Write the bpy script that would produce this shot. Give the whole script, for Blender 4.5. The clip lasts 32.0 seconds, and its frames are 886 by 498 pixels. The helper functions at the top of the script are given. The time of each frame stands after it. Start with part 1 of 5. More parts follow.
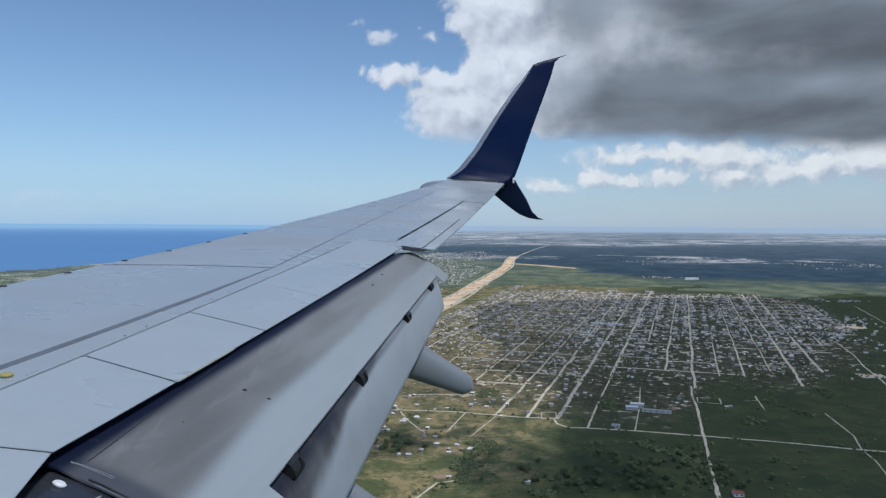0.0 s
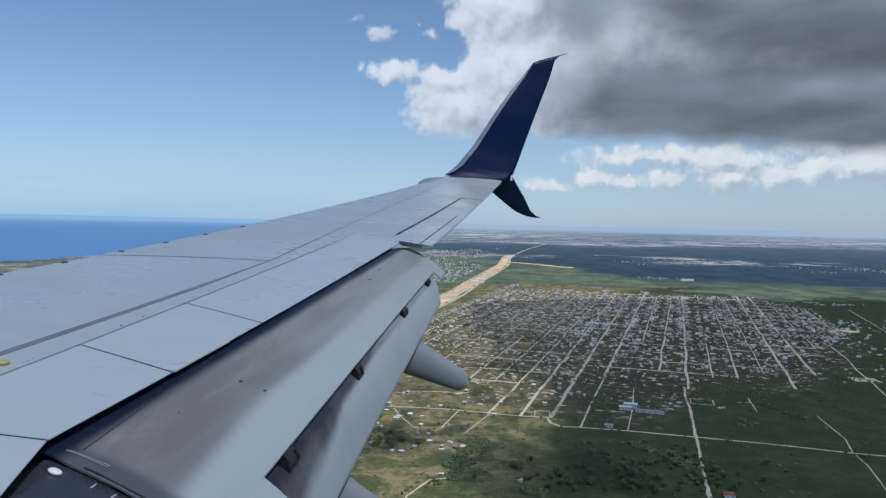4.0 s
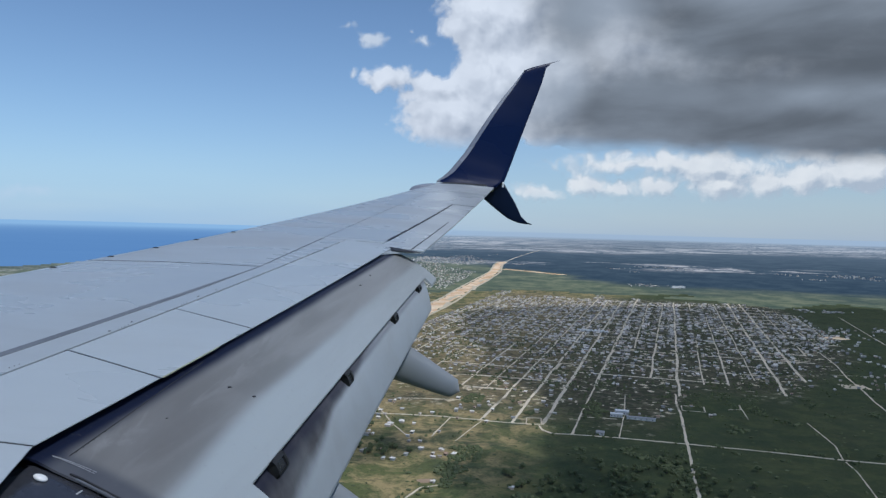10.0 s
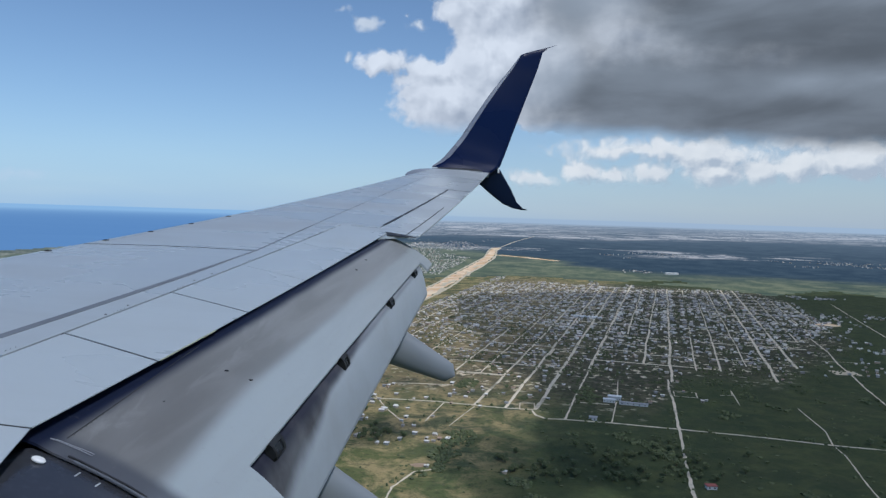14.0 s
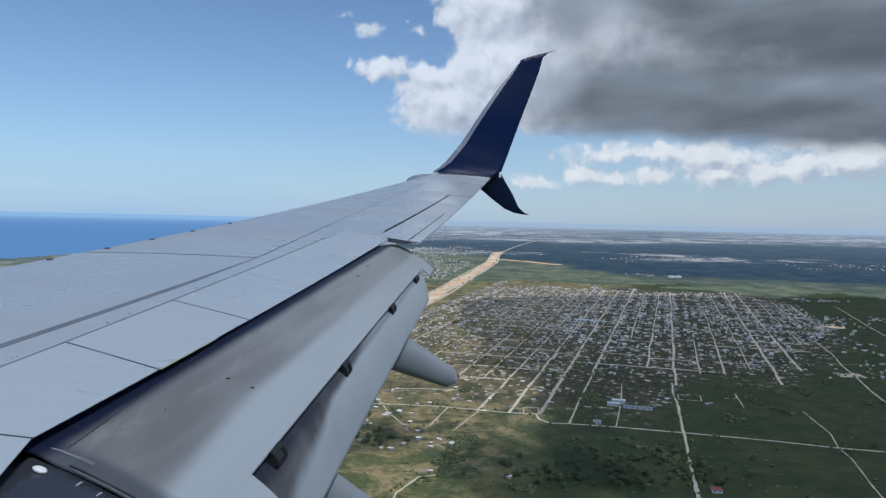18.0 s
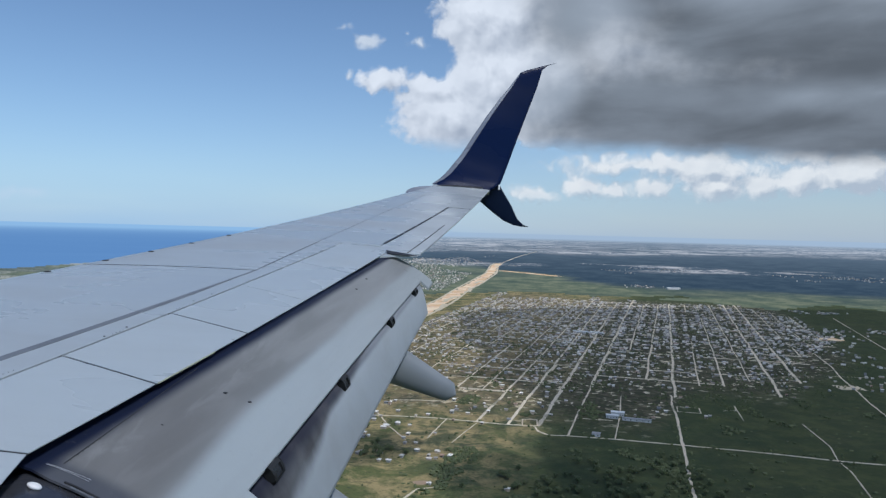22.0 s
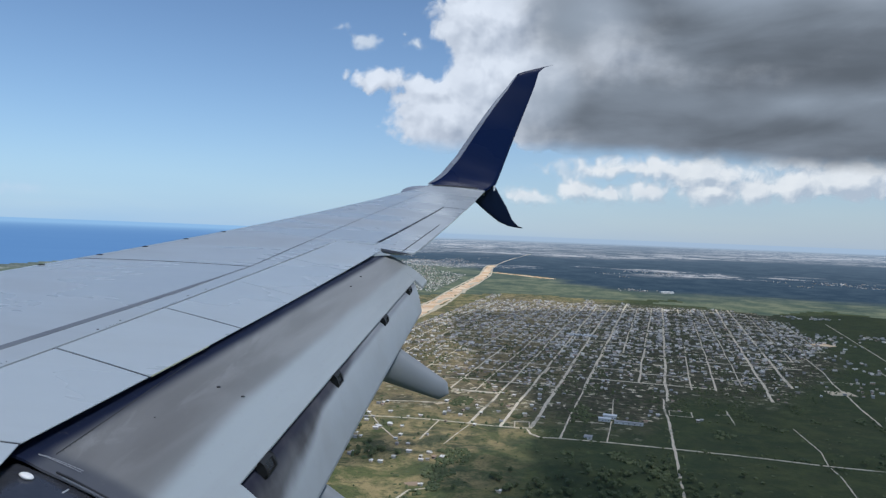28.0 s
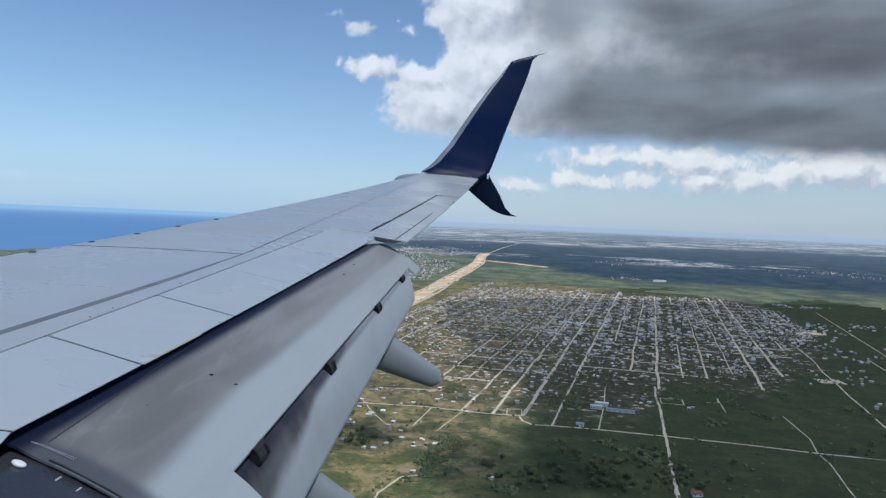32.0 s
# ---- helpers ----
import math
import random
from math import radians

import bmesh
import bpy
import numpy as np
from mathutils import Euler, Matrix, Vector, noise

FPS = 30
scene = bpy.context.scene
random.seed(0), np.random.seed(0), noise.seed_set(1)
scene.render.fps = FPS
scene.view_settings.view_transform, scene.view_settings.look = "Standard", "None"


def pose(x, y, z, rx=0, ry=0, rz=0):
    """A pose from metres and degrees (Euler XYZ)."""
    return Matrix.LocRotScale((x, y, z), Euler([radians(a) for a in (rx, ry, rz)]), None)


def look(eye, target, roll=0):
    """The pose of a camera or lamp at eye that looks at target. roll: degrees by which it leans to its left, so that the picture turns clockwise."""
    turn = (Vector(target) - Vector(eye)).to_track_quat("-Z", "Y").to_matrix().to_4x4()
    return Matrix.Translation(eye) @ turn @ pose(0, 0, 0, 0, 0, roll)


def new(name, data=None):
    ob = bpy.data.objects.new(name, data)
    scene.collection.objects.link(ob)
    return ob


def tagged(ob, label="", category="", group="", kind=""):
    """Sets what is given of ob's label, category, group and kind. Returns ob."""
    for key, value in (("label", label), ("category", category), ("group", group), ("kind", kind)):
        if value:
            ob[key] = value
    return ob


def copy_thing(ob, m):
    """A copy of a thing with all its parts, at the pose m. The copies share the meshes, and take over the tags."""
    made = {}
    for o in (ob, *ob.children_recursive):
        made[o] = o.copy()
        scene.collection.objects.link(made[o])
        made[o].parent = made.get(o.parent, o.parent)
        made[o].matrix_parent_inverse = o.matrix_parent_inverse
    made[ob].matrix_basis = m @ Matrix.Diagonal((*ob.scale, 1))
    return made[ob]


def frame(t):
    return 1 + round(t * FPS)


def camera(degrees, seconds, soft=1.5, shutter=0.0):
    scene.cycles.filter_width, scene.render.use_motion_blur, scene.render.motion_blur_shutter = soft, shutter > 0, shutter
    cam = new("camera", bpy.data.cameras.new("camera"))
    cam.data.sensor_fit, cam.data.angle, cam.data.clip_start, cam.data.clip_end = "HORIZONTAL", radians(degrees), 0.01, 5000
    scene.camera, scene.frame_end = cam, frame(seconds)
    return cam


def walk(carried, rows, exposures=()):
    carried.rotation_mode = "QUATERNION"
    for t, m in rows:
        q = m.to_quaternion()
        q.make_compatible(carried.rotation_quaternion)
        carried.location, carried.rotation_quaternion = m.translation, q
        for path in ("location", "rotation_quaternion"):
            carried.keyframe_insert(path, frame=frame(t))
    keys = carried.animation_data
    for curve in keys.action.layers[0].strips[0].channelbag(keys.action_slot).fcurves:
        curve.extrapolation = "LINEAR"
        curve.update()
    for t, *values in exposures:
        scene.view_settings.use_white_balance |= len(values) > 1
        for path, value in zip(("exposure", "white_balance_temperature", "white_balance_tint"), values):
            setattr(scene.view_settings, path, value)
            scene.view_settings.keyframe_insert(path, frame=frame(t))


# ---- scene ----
# ================= camera and its path =================
EYE_H = 237.0                    # height of the window over the land
OFF = 190.0                      # how far the flight has carried the eye past the plan's origin
cam = camera(62.18, 32.0, soft=1.35)
PATH = [
    (0, 0.003, -0.004, 237.009, 88.171, -0.337, -4.282),
    (0.5, 0.001, 0.002, 237.010, 88.199, -0.588, -4.411),
    (1, -0.005, 0.002, 236.993, 88.299, -0.698, -4.460),
    (1.5, -0.003, -0.006, 237.010, 88.040, -0.867, -4.319),
    (2, 0.000, 0.004, 237.009, 88.112, -0.986, -4.129),
    (2.5, 0.002, -0.001, 237.005, 88.323, -0.986, -4.119),
    (3, 0.001, -0.007, 236.999, 88.320, -0.997, -4.308),
    (3.5, -0.014, -0.006, 236.987, 88.068, -1.258, -4.537),
    (5.5, 0.001, -0.004, 237.022, 87.898, -1.358, -4.516),
    (6, -0.002, 0.001, 237.013, 88.179, -1.478, -4.466),
    (6.5, 0.003, -0.005, 236.994, 88.448, -1.308, -4.537),
    (7, -0.005, 0.001, 236.990, 88.435, -1.370, -4.816),
    (7.5, -0.007, 0.002, 236.973, 88.282, -1.241, -5.047),
    (8, -0.008, -0.004, 236.975, 88.021, -1.372, -5.156),
    (8.5, -0.007, 0.006, 236.980, 87.880, -1.412, -5.226),
    (9, -0.007, 0.003, 236.986, 88.160, -1.452, -5.236),
    (9.5, 0.004, 0.001, 236.988, 88.371, -1.392, -5.146),
    (10, -0.000, -0.007, 236.987, 88.501, -1.452, -5.166),
    (10.5, 0.006, -0.006, 236.992, 88.481, -1.252, -5.157),
    (11, -0.006, 0.001, 237.002, 88.530, -1.442, -5.176),
    (11.5, 0.002, 0.002, 236.995, 88.052, -1.421, -5.046),
    (12, 0.003, 0.009, 237.001, 87.803, -1.501, -4.935),
    (12.5, 0.000, -0.004, 237.007, 88.154, -1.670, -4.835),
    (13, -0.004, -0.004, 237.001, 88.353, -1.601, -4.975),
    (13.5, -0.018, -0.004, 236.963, 88.339, -1.593, -5.315),
    (14, -0.017, -0.006, 236.979, 87.396, -1.694, -5.594),
    (14.5, -0.018, -0.000, 236.956, 87.544, -1.475, -5.715),
    (16.5, 0.001, -0.002, 237.013, 87.691, -1.262, -5.167),
    (17, 0.000, 0.000, 237.000, 87.730, -1.152, -5.197),
    (17.5, -0.000, 0.002, 236.999, 87.520, -1.212, -5.257),
    (18, -0.005, -0.005, 236.987, 87.768, -1.243, -5.417),
    (18.5, -0.002, -0.000, 236.987, 88.018, -1.243, -5.357),
    (19, -0.003, -0.002, 237.000, 88.200, -1.173, -5.267),
    (19.5, -0.010, 0.006, 236.989, 88.349, -1.193, -5.347),
    (20, -0.009, -0.001, 236.994, 88.067, -1.214, -5.487),
    (20.5, -0.008, -0.000, 236.980, 87.835, -1.295, -5.676),
    (21, -0.008, -0.009, 237.000, 88.195, -1.465, -5.695),
    (21.5, -0.006, -0.004, 236.996, 88.746, -1.434, -5.596),
    (22, -0.005, 0.008, 237.006, 88.637, -1.414, -5.496),
    (22.5, 0.003, -0.005, 237.013, 88.471, -1.632, -5.165),
    (23, 0.002, -0.003, 237.016, 87.826, -1.829, -4.674),
    (23.5, 0.002, 0.002, 237.008, 87.289, -1.968, -4.393),
    (24, -0.002, 0.007, 236.995, 87.538, -1.948, -4.463),
    (24.5, -0.003, -0.004, 236.992, 88.225, -1.930, -4.753),
    (25, 0.001, -0.003, 236.999, 88.362, -1.991, -5.033),
    (25.5, 0.008, -0.003, 237.005, 87.650, -2.152, -5.202),
    (27.5, -0.004, 0.003, 236.981, 88.674, -2.015, -5.772),
    (28, -0.007, -0.009, 236.981, 88.742, -2.166, -5.901),
    (28.5, -0.010, 0.002, 236.974, 87.902, -2.027, -5.952),
    (29, 0.003, -0.009, 236.996, 87.762, -2.056, -5.922),
    (29.5, 0.001, 0.002, 236.994, 88.652, -1.866, -5.933),
    (30, 0.001, 0.001, 236.990, 88.512, -2.146, -5.941),
    (30.5, -0.003, 0.006, 236.981, 88.261, -2.177, -6.001),
    (31, -0.002, -0.002, 236.982, 87.939, -2.198, -6.181),
    (31.5, -0.003, -0.007, 236.996, 88.028, -2.259, -6.290),
    (32, -0.008, -0.007, 236.983, 87.826, -2.329, -6.430),
]
walk(cam, [(t, pose(x, y, z, a, b, c)) for t, x, y, z, a, b, c in PATH], [(0.0, -0.10, 5800, 10), (14.0, -0.11, 5750, 10), (20.0, -0.06, 5800, 10), (25.0, -0.04, 5850, 10), (29.0, -0.02, 5850, 10), (32.0, 0.0, 5850, 10)])

# ================= world, sun =================
SUN_DIR = Vector((0.28, -0.50, 0.80)).normalized()      # towards the sun


def build_world():
    w = bpy.data.worlds.new("sky")
    scene.world = w
    w.use_nodes = True
    nt = w.node_tree
    sky = nt.nodes.new("ShaderNodeTexSky")
    sky.sky_type = "NISHITA"
    sky.sun_disc = False
    sky.sun_elevation = math.asin(SUN_DIR.z)
    sky.sun_rotation = math.atan2(SUN_DIR.x, SUN_DIR.y)
    sky.altitude = 250
    sky.air_density, sky.dust_density, sky.ozone_density = 1.0, 0.2, 3.0
    bg = nt.nodes["Background"]
    bg.inputs[1].default_value = 0.10
    nt.links.new(sky.outputs[0], bg.inputs[0])


build_world()
sun = new("sun", bpy.data.lights.new("sun", "SUN"))
sun.data.energy, sun.data.angle, sun.data.color = 2.7, radians(0.6), (1.0, 0.95, 0.88)
sun.matrix_world = look((0, 0, 900), Vector((0, 0, 900)) - SUN_DIR)


# ================= materials =================
class Nodes:
    """Short hand for building node trees."""

    def __init__(self, name):
        self.m = bpy.data.materials.new(name)
        self.m.use_nodes = True
        self.nt = self.m.node_tree
        self.bsdf = self.nt.nodes["Principled BSDF"]
        self.out = self.nt.nodes["Material Output"]

    def add(self, kind, op=""):
        n = self.nt.nodes.new(kind)
        if op:
            n.operation = op
        return n

    def put(self, socket, v):
        if isinstance(v, bpy.types.NodeSocket):
            self.nt.links.new(v, socket)
        elif isinstance(v, (tuple, list)) and len(v) == 3 and socket.type == "RGBA":
            socket.default_value = (*v, 1)
        else:
            socket.default_value = v

    def math(self, op, a, b=0.0, c=None, clamp=False):
        n = self.add("ShaderNodeMath", op)
        n.use_clamp = clamp
        self.put(n.inputs[0], a)
        self.put(n.inputs[1], b)
        if c is not None:
            self.put(n.inputs[2], c)
        return n.outputs[0]

    def vec(self, op, a, b=(0, 0, 0)):
        n = self.add("ShaderNodeVectorMath", op)
        self.put(n.inputs[0], a)
        self.put(n.inputs[1], b)
        return n.outputs["Value"] if op in ("LENGTH", "DISTANCE", "DOT_PRODUCT") else n.outputs[0]

    def noise(self, v, scale, detail=3.0, rough=0.55, colour=False, warp=0.0):
        n = self.add("ShaderNodeTexNoise")
        self.put(n.inputs["Vector"], v)
        n.inputs["Scale"].default_value, n.inputs["Detail"].default_value = scale, detail
        n.inputs["Roughness"].default_value, n.inputs["Distortion"].default_value = rough, warp
        return n.outputs["Color" if colour else "Fac"]

    def step(self, v, a, b, lo=0.0, hi=1.0):
        n = self.add("ShaderNodeMapRange")
        n.interpolation_type = "SMOOTHSTEP"
        self.put(n.inputs[0], v)
        for i, x in enumerate((a, b, lo, hi)):
            self.put(n.inputs[i + 1], x)
        return n.outputs[0]

    def mix(self, f, a, b, blend="MIX"):
        n = self.add("ShaderNodeMix")
        n.data_type, n.blend_type = "RGBA", blend
        self.put(n.inputs[0], f)
        self.put(n.inputs[6], a)
        self.put(n.inputs[7], b)
        return n.outputs[2]

    def coords(self, which="Object"):
        return self.add("ShaderNodeTexCoord").outputs[which]

    def uv(self, name="UVMap"):
        n = self.add("ShaderNodeUVMap")
        n.uv_map = name
        return n.outputs[0]

    def split(self, v):
        n = self.add("ShaderNodeSeparateXYZ")
        self.put(n.inputs[0], v)
        return n.outputs

    def mapped(self, v, scale):
        n = self.add("ShaderNodeMapping")
        self.put(n.inputs[0], v)
        n.inputs["Scale"].default_value = scale
        return n.outputs[0]

    def bump(self, h, strength=0.2, dist=0.01):
        n = self.add("ShaderNodeBump")
        n.inputs["Strength"].default_value, n.inputs["Distance"].default_value = strength, dist
        self.put(n.inputs["Height"], h)
        self.put(self.bsdf.inputs["Normal"], n.outputs[0])

    def done(self, base=None, rough=None, metal=None, coat=None):
        for k, v in (("Base Color", base), ("Roughness", rough), ("Metallic", metal), ("Coat Weight", coat)):
            if v is not None:
                self.put(self.bsdf.inputs[k], v)
        return self.m


def painted(name, col, rough=0.35, metal=0.0, tone=0.12, grime=(0.29, 0.29, 0.295), grime_amount=0.3, coat=0.0, spec=0.5):
    """Weathered aircraft paint: broad tone shifts, soft grime drawn out aft, fine speckle."""
    n = Nodes(name)
    v = n.coords()
    broad = n.noise(v, 0.35, 3)
    soft = n.noise(n.mapped(v, (0.7, 1.6, 1.0)), 0.8, 4, 0.5, warp=0.4)
    streaks = n.noise(n.mapped(v, (0.5, 5.0, 1.0)), 2.2, 3)
    fine = n.noise(v, 30, 2)
    c = n.mix(n.step(soft, 0.42, 0.75, 0.0, grime_amount), col, grime)
    c = n.mix(n.step(broad, 0.3, 0.7, 0.0, tone), c, tuple(x * 0.6 for x in col))
    c = n.mix(n.step(streaks, 0.55, 0.8, 0.0, 0.06), c, tuple(x * 0.5 for x in col))
    c = n.mix(n.step(fine, 0.62, 0.8, 0.0, 0.025), c, tuple(x * 0.5 for x in col))
    # Lighter patches painted in for the soft reflection of clouds on the paint.
    cloud_sheen = n.noise(n.mapped(v, (1.0, 0.5, 1.0)), 0.8, 3, 0.5)
    c = n.mix(n.step(cloud_sheen, 0.5, 0.8, 0.0, 0.10), c, tuple(min(0.8, x * 1.35) for x in col))
    n.put(n.bsdf.inputs["Specular IOR Level"], spec)
    return n.done(c, n.step(soft, 0.25, 0.75, rough - 0.10, rough + 0.14), metal, coat)


def plain(name, col, rough=0.6, metal=0.0, var=0.25, scale=4.0, bump=0.0):
    n = Nodes(name)
    v = n.coords()
    f = n.noise(v, scale, 4)
    f2 = n.noise(v, scale * 9, 2)
    c = n.mix(n.step(f, 0.3, 0.7, 0, var), col, tuple(x * 0.55 for x in col))
    c = n.mix(n.step(f2, 0.5, 0.8, 0, var), c, tuple(min(1, x * 1.3) for x in col))
    if bump:
        n.bump(f2, bump, 0.02)
    if rough > 0.88:
        n.put(n.bsdf.inputs["Specular IOR Level"], 0.15)
    return n.done(c, rough, metal)


def per_piece(name, cols, rough=0.8, island=True, scale=0.5):
    """Colour picked piece by piece from a short list, with stains."""
    n = Nodes(name)
    if island:
        rnd = n.add("ShaderNodeNewGeometry").outputs["Random Per Island"]
    else:
        rnd = n.add("ShaderNodeObjectInfo").outputs["Random"]
    ramp = n.add("ShaderNodeValToRGB")
    ramp.color_ramp.interpolation = "CONSTANT"
    el = ramp.color_ramp.elements
    while len(el) < len(cols):
        el.new(0.5)
    for i, c in enumerate(cols):
        el[i].position, el[i].color = i / len(cols), (*c, 1)
    n.put(ramp.inputs[0], rnd)
    f = n.noise(n.coords(), scale, 3)
    c = n.mix(n.step(f, 0.4, 0.75, 0, 0.35), ramp.outputs[0], (0.16, 0.14, 0.12))
    c = n.mix(1.0, c, (1.06, 1.0, 0.92), "MULTIPLY")
    if rough > 0.88:
        n.put(n.bsdf.inputs["Specular IOR Level"], 0.15)
    return n.done(c, rough)


WING = painted("wing_paint", (0.378, 0.414, 0.424), 0.27, tone=0.10)
SPOILER = painted("spoiler_paint", (0.408, 0.448, 0.456), 0.32, tone=0.08, grime_amount=0.12)
NAVY = painted("navy_paint", (0.003, 0.010, 0.046), 0.30, tone=0.2, grime=(0.008, 0.014, 0.042), grime_amount=0.4, spec=0.13)
BLACKBLUE = painted("black_paint", (0.005, 0.012, 0.038), 0.36, tone=0.2, grime=(0.012, 0.018, 0.036), spec=0.3)
SILVER = plain("bare_aluminium", (0.62, 0.64, 0.66), 0.28, 0.9, 0.15, 3.0)
SEAL = plain("sealant", (0.15, 0.165, 0.185), 0.7, 0.0, 0.4, 3.0)
# Shade in gaps, slot and cove put into the colour; GAP also colours joints.
GAP = plain("gap_shade_and_joint", (0.03, 0.032, 0.035), 0.8)
COVE = plain("cove_shade", (0.020, 0.024, 0.045), 0.45, 0, 0.3, 2.0)
RUBBER = plain("black_rubber", (0.018, 0.018, 0.02), 0.55)
FAIRING = painted("fairing_paint", (0.20, 0.22, 0.235), 0.40, tone=0.2, grime_amount=0.35)
YELLOW = plain("yellow_fitting", (0.42, 0.36, 0.12), 0.5)
WHITE = plain("white_placard", (0.8, 0.8, 0.78), 0.5)
EDGEGREY = painted("edge_grey", (0.26, 0.27, 0.30), 0.26, metal=0.35)
SEALEDGE = plain("seal_edge_grey", (0.42, 0.43, 0.44), 0.5)
PALESEAL = plain("pale_yellow_seal", (0.42, 0.43, 0.30), 0.6)
STEEL = plain("dark_steel", (0.075, 0.08, 0.095), 0.22, 0.5, 0.5, 2.5)


def flap_paint():
    """Flap skin: exhaust-stained front half, cleaner bright rear half."""
    n = Nodes("flap_paint")
    v = n.coords()
    uv = n.split(n.uv())
    wob = n.noise(v, 1.3, 4)
    edge = n.math("SUBTRACT", n.math("ADD", uv[1], n.math("MULTIPLY", n.math("SUBTRACT", wob, 0.5), 0.035)), n.step(uv[0], 0.75, 1.0, 0.310, 0.352))
    clean = n.math("ADD", n.math("MULTIPLY", n.step(edge, -0.028, 0.030), 0.7), n.math("MULTIPLY", n.step(edge, -0.10, 0.06), 0.3))
    along = n.mapped(n.uv(), (6.0, 9.0, 1.0))
    blotch = n.noise(along, 1.0, 6, 0.6, warp=0.6)
    dirty = n.mix(n.step(blotch, 0.35, 0.7), (0.172, 0.174, 0.164), (0.228, 0.232, 0.226))
    soot = n.noise(n.mapped(n.uv(), (3.2, 5.0, 1.0)), 1.0, 5, 0.55)
    dirty = n.mix(n.step(soot, 0.5, 0.72, 0, 0.22), dirty, (0.125, 0.126, 0.122))
    dirty = n.mix(n.step(n.math("ADD", uv[0], n.math("MULTIPLY", n.math("SUBTRACT", wob, 0.5), 0.3)), 0.5, 1.0, 0, 0.6), dirty, (0.112, 0.106, 0.100))
    worn = n.noise(n.mapped(n.uv(), (9.0, 13.0, 1.0)), 1.0, 6, 0.6, warp=0.8)
    front = n.step(uv[1], 0.24, 0.13)
    dirty = n.mix(n.math("MULTIPLY", n.step(worn, 0.54, 0.72, 0, 0.30), n.math("ADD", 0.25, n.math("MULTIPLY", front, 0.75))), dirty, (0.33, 0.335, 0.325))
    inner = n.step(uv[0], 0.05, 0.6)
    dirty = n.mix(n.step(uv[0], 0.5, 0.1, 0, 0.6), dirty, n.mix(n.step(soot, 0.4, 0.65), (0.25, 0.255, 0.25), (0.205, 0.21, 0.205)))
    bright = n.mix(inner, (0.275, 0.298, 0.298), (0.315, 0.350, 0.358))
    bright = n.mix(n.step(n.noise(n.mapped(n.uv(), (3.0, 10.0, 1.0)), 1.0, 4), 0.4, 0.7, 0, 0.25), bright, (0.255, 0.272, 0.275))
    c = n.mix(clean, dirty, bright)
    # Shade under the spoiler lip, painted as a dark navy band on the nose.
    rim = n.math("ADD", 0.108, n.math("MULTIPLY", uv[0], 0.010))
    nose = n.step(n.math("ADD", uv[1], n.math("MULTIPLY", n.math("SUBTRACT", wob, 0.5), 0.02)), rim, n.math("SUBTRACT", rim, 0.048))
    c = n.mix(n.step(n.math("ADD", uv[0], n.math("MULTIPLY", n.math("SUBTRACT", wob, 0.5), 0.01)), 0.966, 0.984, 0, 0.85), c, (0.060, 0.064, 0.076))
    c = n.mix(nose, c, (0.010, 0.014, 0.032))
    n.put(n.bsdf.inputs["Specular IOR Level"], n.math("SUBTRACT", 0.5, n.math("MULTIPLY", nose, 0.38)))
    c = n.mix(n.step(n.noise(v, 22, 3), 0.6, 0.8, 0, 0.15), c, (0.18, 0.17, 0.16))
    n.bump(n.noise(v, 2.0, 2), 0.05, 0.02)
    return n.done(c, n.step(blotch, 0.2, 0.8, 0.28, 0.5))


def aft_flap_paint():
    n = Nodes("aft_flap_paint")
    v = n.coords()
    uv = n.split(n.uv())
    soot = n.noise(n.mapped(v, (1.0, 1.6, 1.0)), 0.9, 4)
    reach = n.math("ADD", n.math("ADD", 0.46, n.math("MULTIPLY", n.math("SUBTRACT", uv[0], 0.64), 1.05)), n.math("MULTIPLY", n.math("SUBTRACT", soot, 0.5), 0.30))
    inboard = n.step(n.math("SUBTRACT", uv[1], reach), 0.08, -0.10)
    streak = n.noise(n.mapped(n.uv(), (14.0, 1.5, 1.0)), 1.0, 4, 0.6)
    c = n.mix(n.step(streak, 0.35, 0.7, 0, 0.35), (0.335, 0.365, 0.385), (0.275, 0.290, 0.300))
    c = n.mix(n.math("MULTIPLY", inboard, n.step(streak, 0.2, 0.7, 1.0, 0.72)), c, (0.036, 0.032, 0.034))
    # Main flap's shade in the slot, painted dark over the soot at the front.
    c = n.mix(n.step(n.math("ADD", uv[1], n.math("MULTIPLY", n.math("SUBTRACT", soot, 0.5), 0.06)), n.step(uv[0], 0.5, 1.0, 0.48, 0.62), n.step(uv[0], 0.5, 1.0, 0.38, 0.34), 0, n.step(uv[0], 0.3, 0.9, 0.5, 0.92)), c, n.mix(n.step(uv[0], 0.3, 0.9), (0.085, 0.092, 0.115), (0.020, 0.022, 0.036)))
    c = n.mix(n.step(n.noise(v, 3, 4), 0.45, 0.75, 0, 0.18), c, (0.22, 0.21, 0.20))
    n.put(n.bsdf.inputs["Specular IOR Level"], n.math("SUBTRACT", 0.5, n.math("MULTIPLY", inboard, 0.40)))
    return n.done(c, n.math("ADD", 0.36, n.math("MULTIPLY", inboard, 0.25)))


FLAP, AFT = flap_paint(), aft_flap_paint()


